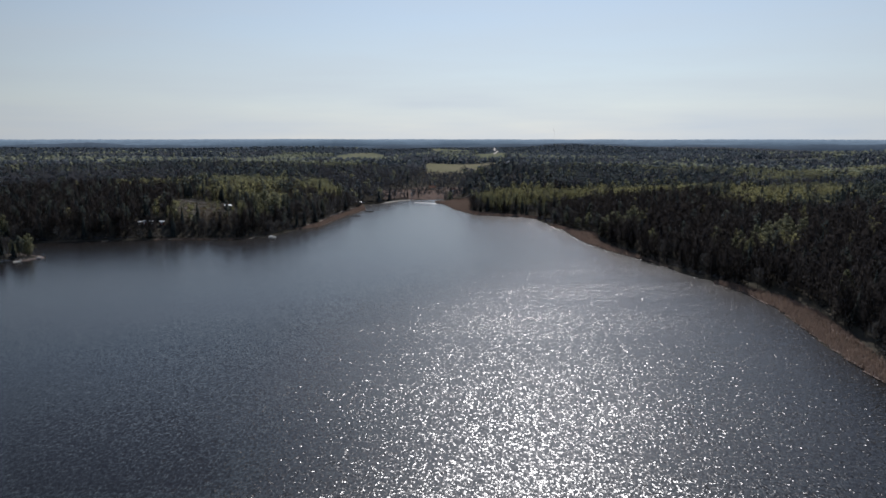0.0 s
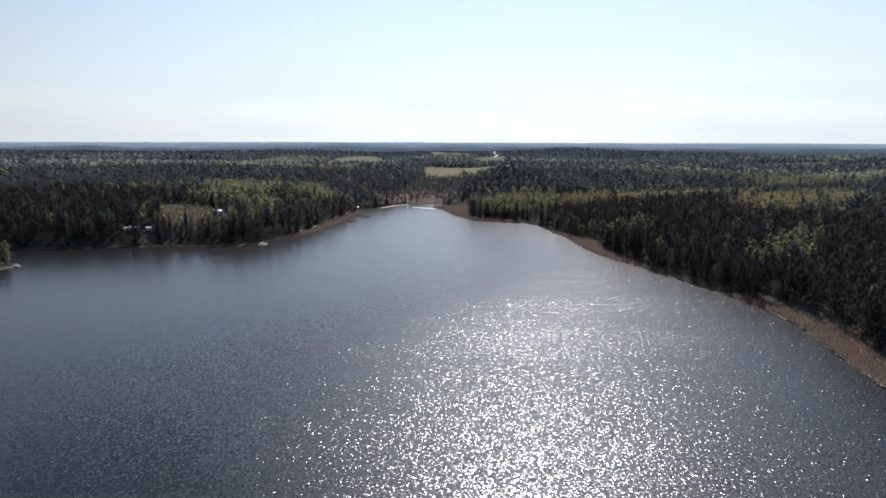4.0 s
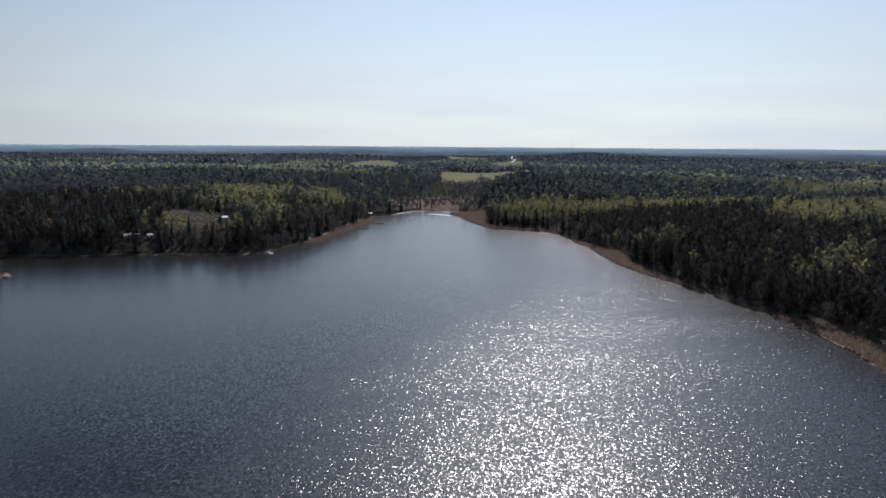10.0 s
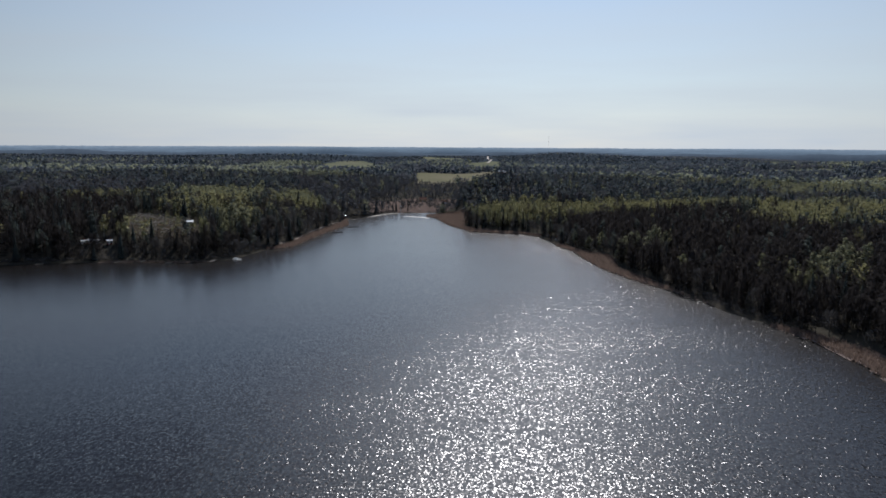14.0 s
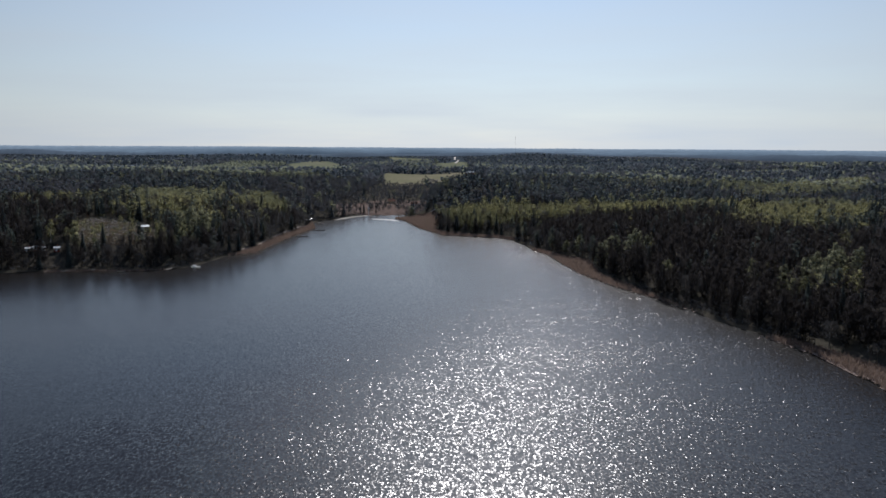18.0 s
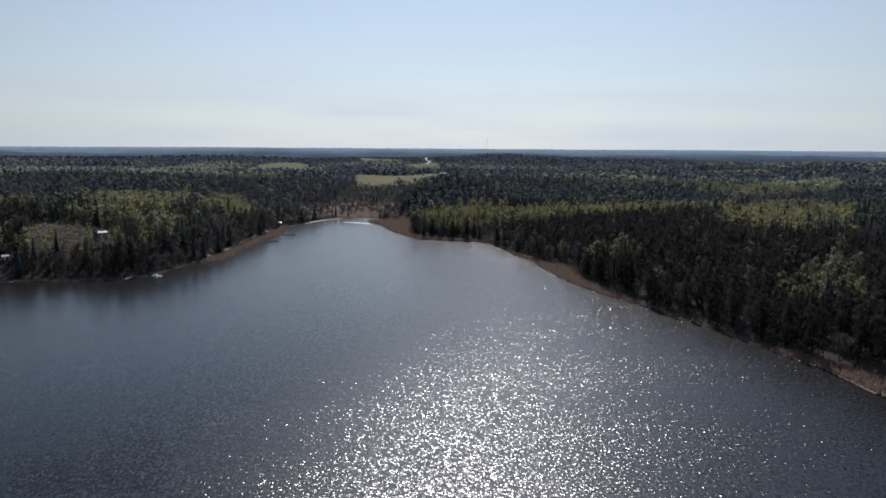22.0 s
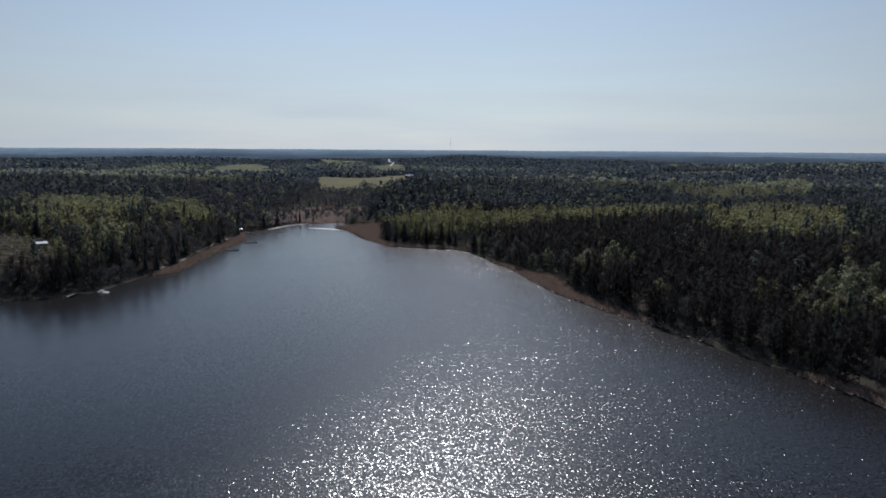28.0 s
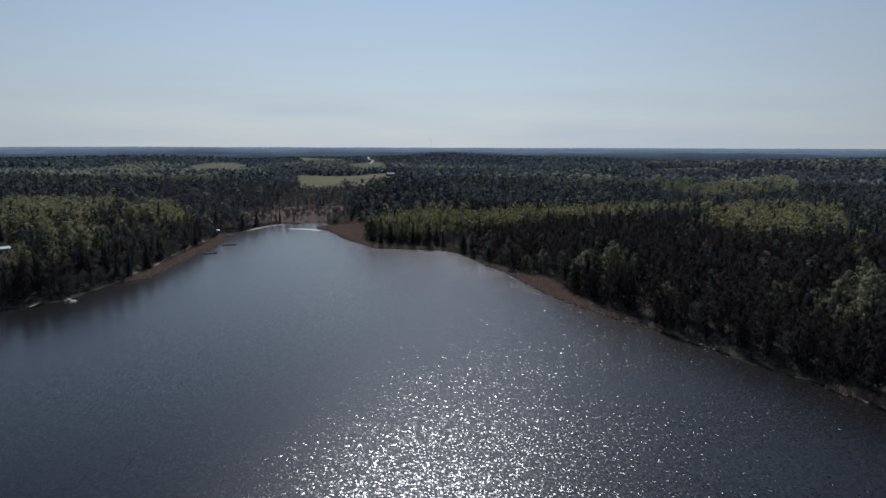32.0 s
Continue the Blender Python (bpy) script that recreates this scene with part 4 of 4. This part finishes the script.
# ---- reeds ----
def reeds(poly, step, r):
    q = np.asarray(poly, float)
    lo, hi = q.min(0), q.max(0)
    xx, yy = np.meshgrid(np.arange(lo[0], hi[0], step), np.arange(lo[1], hi[1], step))
    p = np.stack([xx.ravel(), yy.ravel()], 1) + r.uniform(-0.5, 0.5, (xx.size, 2)) * step
    p = p[inside(p, poly)]
    m = 5
    base = np.repeat(np.column_stack([p, ground_height(p)]), m, 0)
    k = len(base)
    base[:, :2] += r.normal(0, 0.35, (k, 2))
    an = r.uniform(0, 6.283, k)
    side = np.stack([np.cos(an), np.sin(an), 0 * an], 1) * 0.16
    tip = base + np.column_stack([r.normal(0.1, 0.3, (k, 2)), r.uniform(1.1, 2.3, k)])
    v = np.stack([base - side, base + side, tip], 1).reshape(-1, 3)
    return v, np.arange(3 * k).reshape(-1, 3), np.repeat(np.repeat(r.uniform(0, 1, len(p)), m), 3)


for poly in REED_BEDS:
    v, f, t = reeds(poly, 1.0, r1)
    tagged(mesh_object("reeds", v, f, [mat_reed], tint=t), "dry tan reed bed along the shore", "reeds", kind="stuff")


# ---- buildings ----
def gable_bm(w, d, wall_h, roof_h):
    """House body with two gables, standing on z = 0."""
    bm = bmesh.new()
    x, y = w / 2, d / 2
    pts = [(-x, -y, -1.2), (x, -y, -1.2), (x, y, -1.2), (-x, y, -1.2), (-x, -y, wall_h), (x, -y, wall_h), (x, y, wall_h), (-x, y, wall_h), (-x, 0, wall_h + roof_h), (x, 0, wall_h + roof_h)]
    v = [bm.verts.new(p) for p in pts]
    for f in ((0, 1, 5, 4), (2, 3, 7, 6), (1, 2, 6, 9, 5), (3, 0, 4, 8, 7), (0, 3, 2, 1), (4, 5, 9, 8), (6, 7, 8, 9)):
        bm.faces.new([v[k] for k in f])
    return bm


def window_part(house, at, w, h, turn):
    m = Matrix.Translation(at) @ Matrix.Rotation(radians(turn), 4, "Z")
    fr = part("window", box_bm((w + 0.2, 0.08, h + 0.2), (0, 0, 0), 0.01), mat_white, house)
    fr.matrix_local = m
    pane = part("pane", box_bm((w, 0.05, h), (0, -0.05, 0)), mat_pane, fr)
    bar = part("glazing_bar", box_bm((0.06, 0.04, h), (0, -0.085, 0)), mat_white, fr)
    return pane, bar


def house(name, at, turn, w, d, wall_h, roof_h, wall, roof, label, category="house", group=""):
    t = empty(name, at, turn, label, category, group)
    part("wall", gable_bm(w, d, wall_h, roof_h), wall, t)
    slope = math.atan2(roof_h, d / 2)
    run = math.hypot(roof_h, d / 2) + 0.6
    for sgn in (1, -1):
        rot = Matrix.Rotation(-sgn * slope, 4, "X")
        mid = (0, sgn * (d / 4 + 0.25 * math.cos(slope)), wall_h + roof_h / 2 + 0.12 - 0.25 * math.sin(slope))
        slab = part("roof_slope", box_bm((w + 0.9, run, 0.14), (0, 0, 0), 0.02, rot), roof, t)
        slab.location = mid
        for k in range(int(w / 0.9)):
            seam = part("roof_seam", box_bm((0.05, run, 0.05), (-w / 2 + 0.45 + 0.9 * k, 0, 0.09), 0, rot), roof, slab)
            seam.matrix_local = Matrix.Identity(4)
    part("ridge_cap", box_bm((w + 0.9, 0.35, 0.1), (0, 0, wall_h + roof_h + 0.22), 0.02), roof, t)
    part("chimney", box_bm((0.55, 0.55, 1.5), (w * 0.18, d * 0.1, wall_h + roof_h + 0.35), 0.03), mat_brick, t, "brick chimney")
    door = part("door", box_bm((0.95, 0.1, 2.0), (-w * 0.12, -d / 2 - 0.05, 1.0), 0.02), mat_white, t)
    part("handle", box_bm((0.12, 0.05, 0.03), (-w * 0.12 + 0.35, -d / 2 - 0.12, 1.0)), mat_dark, door)
    for x in (-w * 0.36, w * 0.14, w * 0.36):
        window_part(t, (x, -d / 2 - 0.04, wall_h * 0.58), 0.8, 0.9, 0)
    window_part(t, (w / 2 + 0.04, 0, wall_h * 0.58), 0.8, 0.9, 90)
    return t


def on_ground(x, y, up=0.0):
    return (x, y, gz(x, y) + up)


house("cottage", on_ground(-193, 657), 35, 5.8, 5.2, 3.2, 0.9, mat_log, mat_tin, "log cottage with bright pale metal roof above the clearing", "cottage")
house("cabin", on_ground(-249.5, 600), 5, 3.0, 2.8, 2.2, 0.5, mat_log, mat_tin, "small log cabin with bright metal roof among trees", "cabin", "cabins above the shore")
house("cabin", on_ground(-245.5, 602), -12, 2.6, 2.6, 2.3, 0.5, mat_red, mat_tin, "small red cabin with bright metal roof among trees", "cabin", "cabins above the shore")
house("cabin", on_ground(-241, 602.5), 18, 2.6, 2.4, 2.2, 0.5, mat_white, mat_tin, "small white cabin with bright metal roof among trees", "cabin", "cabins above the shore")
house("cabin", on_ground(-232, 602.5), 30, 3.4, 2.8, 2.4, 0.6, mat_red, mat_tin, "red cabin with pale metal roof beside bare trees", "cabin", "cabins above the shore")
house("boathouse", on_ground(-98, 872), 25, 5.4, 4.4, 3.4, 0.8, mat_red, mat_tin, "red lakeside boathouse with bright metal roof", "boathouse")
house("farmhouse", on_ground(-13, 1061), 8, 9.0, 6.5, 3.2, 2.4, mat_ochre, mat_tile, "ochre wooden farmhouse with faded tile roof by the inlet", "house", "houses at the inlet")
house("farmhouse", on_ground(16, 1014), -6, 8.0, 6.0, 3.0, 2.2, mat_white, mat_tile, "white wooden house with faded tile roof by the inlet", "house", "houses at the inlet")
house("shed", on_ground(-2, 1075), 14, 7.0, 5.0, 2.7, 1.8, mat_plank, mat_felt, "grey board shed with dark roof by the inlet", "shed")
house("bathing_hut", on_ground(47, 970), -10, 5.0, 3.6, 2.3, 1.3, mat_red, mat_felt, "small red bathing hut with dark roof at the wood's edge", "hut")
house("outhouse", on_ground(105, 691), 15, 2.0, 1.8, 2.3, 0.7, mat_white, mat_felt, "small white outhouse between dark shore trees", "outhouse")
house("barn", on_ground(124, 1390), -8, 11.0, 7.0, 3.8, 2.8, mat_plank, mat_tin, "grey board barn with pale metal roof beside the field", "barn")
house("barn", on_ground(138, 1546), 10, 14.0, 8.0, 4.0, 3.0, mat_red, mat_tin, "red barn with pale metal roof beside the field", "barn")
for x, y, a in ((-420, 1500, 10), (-640, 1900, -15)):
    house("farmhouse", on_ground(x, y), a, 12.0, 8.0, 5.0, 3.0, mat_white, mat_tin, "distant white farmhouse beside a pale field", "house", "distant farmhouses")

# pale strip up the valley standing in for river glint, placed by the camera's view
sheet("road", [(159, 2240), (165, 2240), (202, 2560), (196, 2660), (217, 2930), (211, 2930), (190, 2660), (196, 2560)], 2, mat_sand, 1.2, "pale strip standing in for river glint between distant woods", category="road")


def strand(line, half, mat, label, name="pale_strip"):
    """Low rounded strip, of shore material or painted water glare, along a line of (x, y), tapering to both ends."""
    line = np.asarray(line, float)
    t = np.linspace(0, len(line) - 1, 36)
    px, py = np.interp(t, np.arange(len(line)), line[:, 0]), np.interp(t, np.arange(len(line)), line[:, 1])
    dx, dy = np.gradient(px), np.gradient(py)
    ln = np.hypot(dx, dy)
    wide = half * np.clip(np.sin(np.pi * (np.arange(36) + 0.3) / 35.6), 0, 1) ** 0.7 * (1 + 0.25 * np.sin(np.arange(36) * 1.9))
    v = []
    for k in range(36):
        for q, up in ((-1, -0.15), (-0.5, 0.2), (0.5, 0.24), (1, -0.15)):
            x, y = px[k] - dy[k] / ln[k] * wide[k] * q, py[k] + dx[k] / ln[k] * wide[k] * q
            v.append((x, y, max(gz(x, y), 0.0) + up))
    f = [(4 * k - 4 + j, 4 * k + j, 4 * k + j + 1, 4 * k - 3 + j) for k in range(1, 36) for j in range(3)]
    tagged(mesh_object(name, v, f, [mat], smooth=True), label, "sand", kind="structure")


# white strip standing in for sun glare on shallow inlet water
strand([(-34, 909), (-22, 904), (-12, 898), (-3, 886)], 4.2, mat_glare, "short curved white strip standing in for water glare at the inlet")
strand([(-73, 896), (-66, 911), (-58, 928), (-48, 941), (-36, 951)], 2.6, mat_sand, "pale sandy strip along the inlet shore")
strand([(-125, 646), (-118, 674), (-110, 744), (-97, 820), (-94, 862)], 0.9, mat_fringe, "pale dry fringe above the reed bank", "shore_fringe")
strand([(6, 948), (18, 943), (30, 938), (42, 934)], 3.0, mat_sand, "pale trodden path across the brown marsh")
strand([(-318, 503), (-296, 500), (-278, 494), (-269, 484), (-275, 473), (-292, 466)], 2.4, mat_shore, "pale gravel fringe round the wooded headland", "shore_fringe")


# ---- boats and jetties ----
def hull_bm(length, beam, depth):
    """Open hull: ribs from stern to stem, with wall thickness."""
    bm = bmesh.new()
    rings = []
    for k in range(9):
        t = k / 8
        wdt = beam / 2 * (1 - max(0, (t - 0.45) / 0.55) ** 2.2)
        sheer = 0.12 * t * t
        x = (t - 0.5) * length
        ring = [(x, -wdt, depth + sheer), (x, -wdt * 0.85, depth * 0.35), (x, 0, 0.05 * (1 + 5 * t ** 4)), (x, wdt * 0.85, depth * 0.35), (x, wdt, depth + sheer)]
        rings.append([bm.verts.new(p) for p in ring])
    for a, c in zip(rings, rings[1:]):
        for j in range(4):
            bm.faces.new((a[j], a[j + 1], c[j + 1], c[j]))
    bm.faces.new(rings[0])
    geom = bmesh.ops.solidify(bm, geom=bm.faces[:], thickness=0.05)
    return bm


def boat(name, at, turn, length, beam, hull_mat, label, cabin):
    t = empty(name, at, turn, label, "boat")
    part("hull", hull_bm(length, beam, 0.75), hull_mat, t)
    for x in (-0.25, 0.05, 0.25):
        part("thwart", box_bm((0.25, beam * 0.8, 0.05), (x * length, 0, 0.5), 0.01), mat_plank, t)
    part("outboard_motor", box_bm((0.35, 0.3, 0.75), (-length / 2 - 0.12, 0, 0.75), 0.08), mat_dark, t)
    if cabin:
        body = part("cabin", box_bm((length * 0.28, beam * 0.7, 0.85), (length * 0.12, 0, 1.05), 0.12), mat_white, t)
        part("windscreen", box_bm((0.05, beam * 0.6, 0.4), (length * 0.12 + length * 0.14 + 0.02, 0, 1.2)), mat_pane, body)
    return t


def jetty(at, turn, length, label):
    t = empty("jetty", at, turn, label, "jetty", "jetties on the shore")
    for k in range(int(length / 0.35)):
        part("plank", box_bm((0.3, 1.5, 0.05), (0.35 * k, 0, 0.5), 0.008), mat_plank, t)
    for x in np.arange(0.4, length, 2.0):
        for y in (-0.6, 0.6):
            part("post", rod_bm(0.08, 0.08, 2.2, (x, y, -1.6)), mat_log, t)
    for y in (-0.55, 0.55):
        part("beam", box_bm((length, 0.12, 0.15), (length / 2 - 0.15, y, 0.4), 0.01), mat_log, t)


boat("motorboat", (-137.5, 588.5, -0.2), 170, 6.6, 2.2, mat_white, "white motorboat with a small cabin moored off the shore", True)
boat("rowing_boat", (-179, 570.5, -0.15), 8, 4.6, 1.5, mat_plank, "grey wooden rowing boat at the shore", False)
boat("rowing_boat", (-262, 563.5, -0.15), 12, 5.0, 1.6, mat_plank, "pale wooden rowing boat by the wooded shore", False)
boat("rowing_boat", (-276, 468.5, -0.15), 40, 4.6, 1.5, mat_white, "white rowing boat beside the stony headland", False)
def landing_stage(at, turn, length, width):
    """Low floating stage of tarred planks on round floats, with mooring poles."""
    t = empty("landing_stage", at, turn, "low dark tarred landing stage off the reed bank", "landing stage", "landing stages off the reed bank")
    for k in range(int(length / 0.4)):
        part("plank", box_bm((0.36, width, 0.06), (0.4 * k - length / 2 + 0.2, 0, 0.42), 0.01), mat_felt, t)
    for y in (-width * 0.35, width * 0.35):
        part("float", box_bm((length, 0.5, 0.4), (0, y, 0.18), 0.08), mat_dark, t)
    for x in (-length * 0.42, 0.0, length * 0.42):
        part("mooring_pole", rod_bm(0.1, 0.08, 3.4, (x, width / 2 + 0.15, -1.4)), mat_felt, t)


landing_stage((-88, 750, 0), 14, 9.5, 2.6)
landing_stage((-79, 797, 0), 20, 11.0, 2.6)
# the first three are added in place of low pale reed strips
jetty((-214, 576, 0), -96, 7, "grey plank strip standing in for pale reeds below the cabins")
jetty((-199, 580, 0), -88, 6, "short grey plank strip standing in for pale reeds at the wooded shore")
jetty((-151, 583, 0), -100, 8, "grey plank strip standing in for pale reeds beside the moored motorboat")
jetty((-88, 868, 0), -35, 8, "grey plank jetty below the boathouse")


post = empty("mooring_post", (-264.5, 481, -1.0), 0, "dark weathered mooring post off the headland", "post")
part("pile", rod_bm(0.22, 0.19, 3.6, (0, 0, 0), 10), mat_log, post)
part("cap", rod_bm(0.26, 0.22, 0.12, (0, 0, 3.6), 10), mat_felt, post)
part("mooring_ring", rod_bm(0.28, 0.28, 0.06, (0, 0, 2.9), 10), mat_dark, post)


# ---- lattice radio mast on the far ridge ----
mast = empty("radio_mast", on_ground(445, 2905), 12, "thin steel lattice radio mast on a distant ridge", "mast")
top = 122.0 - gz(445, 2905)
corner = [(0.6 * math.cos(a), 0.6 * math.sin(a)) for a in (0.5, 2.6, 4.7)]
for x, y in corner:
    part("leg", rod_bm(0.07, 0.05, top, (x, y, 0), 6), mat_plank, mast)
for k in range(int(top / 2.4)):
    (x0, y0), (x1, y1) = corner[k % 3], corner[(k + 1) % 3]
    d = Vector((x1 - x0, y1 - y0, 2.4))
    b_ = rod_bm(0.035, 0.035, d.length, (0, 0, 0), 5)
    bmesh.ops.transform(b_, matrix=Matrix.Translation((x0, y0, 2.4 * k)) @ d.to_track_quat("Z", "Y").to_matrix().to_4x4(), verts=b_.verts)
    part("brace", b_, mat_plank, mast)
part("antenna", rod_bm(0.1, 0.05, 5.0, (0, 0, top), 6), mat_white, mast)


# ---- beacon at the inlet ----
beacon = empty("beacon", on_ground(-38.5, 953), 0, "white beacon board on a pole at the inlet", "beacon")
part("pole", rod_bm(0.12, 0.09, 8.2, (0, 0, -0.5)), mat_white, beacon)
part("board", box_bm((1.5, 0.08, 1.6), (0, -0.13, 7.4), 0.02), mat_white, beacon)
for z in (6.9, 7.9):
    part("bracket", box_bm((1.2, 0.06, 0.08), (0, -0.06, z)), mat_plank, beacon)


# ---- clearing: brush, stumps, log piles ----
def log_pile(x, y, turn, length):
    t = empty("log_pile", on_ground(x, y), turn, "pile of pale cut logs on the felled clearing", "log pile", "log piles in the clearing")
    for row in range(4):
        for k in range(6 - row):
            b_ = rod_bm(0.19, 0.17, length * r1.uniform(0.92, 1.05), (0, 0, -length / 2), 7)
            bmesh.ops.transform(b_, matrix=Matrix.Translation((0, (k - (5 - row) / 2) * 0.38, 0.25 + row * 0.33)) @ Matrix.Rotation(radians(90), 4, "Y"), verts=b_.verts)
            part("log", b_, mat_ochre, t)


log_pile(-229, 664, 10, 5.0)
log_pile(-212, 649, -5, 5.5)
log_pile(-200, 651, 20, 3.5)

qc = np.asarray(CLEARING, float)
cp = r1.uniform(qc.min(0), qc.max(0), (2200, 2))
cp = cp[inside(cp, CLEARING)]
cz = ground_height(cp)
v, f = cards(np.column_stack([cp, cz + r1.uniform(0.1, 1.0, len(cp))]), 1.1, r1, 0.3)
tagged(mesh_object("brush", v, f, [leaf_stuff["alder"], leaf_stuff["birch"]], idx=(r1.uniform(size=len(f)) < 0.15).astype(int), tint=np.repeat(r1.uniform(0, 1, len(cp)), 4)),
       "low brown and green brush over the clearing", "brush", kind="stuff")
sp = cp[:520]
sk = len(sp)
sa2 = r1.uniform(0, 6.283, sk)
dirs = np.stack([np.cos(sa2), np.sin(sa2), r1.normal(0, 0.08, sk)], 1) * r1.uniform(0.8, 2.8, (sk, 1))
off = np.stack([-np.sin(sa2), np.cos(sa2), 0 * sa2], 1) * 0.2
mid_p = np.column_stack([sp, ground_height(sp) + 0.55])
sv = np.stack([mid_p - dirs - off, mid_p - dirs + off, mid_p + dirs + off, mid_p + dirs - off, mid_p - dirs + (0, 0, 0.2), mid_p + dirs + (0, 0, 0.2)], 1).reshape(-1, 3)
sb = np.arange(sk)[:, None] * 6
sf = np.concatenate([sb + q for q in ((0, 3, 5, 4), (1, 4, 5, 2), (0, 1, 2, 3))])
tagged(mesh_object("slash", sv, sf, [mat_plank]), "pale felled poles and branches strewn over the clearing", "logging slash", kind="stuff")
bm = rod_bm(0.32, 0.24, 0.55, (0, 0, -0.1), 9)
stump_mesh = bpy.data.meshes.new("stump")
bm.to_mesh(stump_mesh)
bm.free()
stump_mesh.materials.append(mat_ochre)
for x, y in cp[:60]:
    st = new("stump", stump_mesh)
    st.location = (x, y, gz(x, y) + 0.1)
    tagged(st, "pale cut tree stump in the clearing", "stump", "stumps in the clearing")


# ---- headland rocks ----
for k in range(16):
    bm = bmesh.new()
    bmesh.ops.create_icosphere(bm, subdivisions=2, radius=1)
    for q in bm.verts:
        q.co *= 1 + 0.28 * noise.noise(q.co * 1.7 + Vector((k * 5, 0, 0)))
    sz = r1.uniform(0.5, 1.5)
    bmesh.ops.scale(bm, vec=(sz * r1.uniform(0.9, 1.5), sz, sz * 0.65), verts=bm.verts)
    me = bpy.data.meshes.new("boulder")
    bm.to_mesh(me)
    bm.free()
    me.materials.append(mat_stone)
    t = k / 15
    x, y = -268 - 22 * t + r1.normal(0, 1.2), 483 - 18 * t + r1.normal(0, 1.2)
    ob = new("boulder", me)
    ob.location = (x, y, max(gz(x, y), -0.1) + 0.15)
    tagged(ob, "pale grey boulder on the headland shore", "boulder", "boulders on the headland")


# ---- bare birches with white stems on the inlet meadow ----
stem_mesh = [make_mesh("trunk", *tr, [bark["birch"]]) for tr, cr in shapes("alder", 0, 3)]
twig_mesh = [make_mesh("crown", *cr, [leaf_thing["alder"]], out=crown_out(cr[0])) for tr, cr in shapes("alder", 1, 3)]
for k in range(120):
    x, y = (r1.uniform(-76, -26), r1.uniform(955, 1060)) if k % 2 else (r1.uniform(-30, 34), r1.uniform(968, 1050))
    t = new("birch_tree")
    sc = r1.uniform(0.6, 0.95)
    t.matrix_world = Matrix.Translation((x, y, gz(x, y) - 0.1)) @ Matrix.Rotation(r1.uniform(0, 6.28), 4, "Z") @ Matrix.Diagonal((sc * 0.8, sc * 0.8, sc, 1))
    tagged(t, "slim leafless birch with a pale stem on the meadow", "tree", "bare birches on the inlet meadow")
    for nm, me in (("trunk", stem_mesh[k % 3]), ("crown", twig_mesh[k % 3])):
        ob = new(nm, me)
        ob.parent = t
dark_spruce = [make_mesh(nm, *g, [mm], out=crown_out(g[0])) for nm, g, mm in zip(("trunk", "crown"), conifer(np.random.default_rng(5), 15, 9, 15, 2.2), (bark["spruce"], leaf_thing["spruce"]))]
for x, y, sc in ((-44, 956, 1.0), (-48, 960, 0.75), (-30, 962, 0.6), (5, 965, 0.55)):
    t = new("spruce_tree")
    t.matrix_world = Matrix.Translation((x, y, gz(x, y) - 0.1)) @ Matrix.Diagonal((sc, sc, sc, 1))
    tagged(t, "lone dark spruce at the head of the inlet", "tree", "spruces at the inlet")
    for nm, me in zip(("trunk", "crown"), dark_spruce):
        ob = new(nm, me)
        ob.parent = t
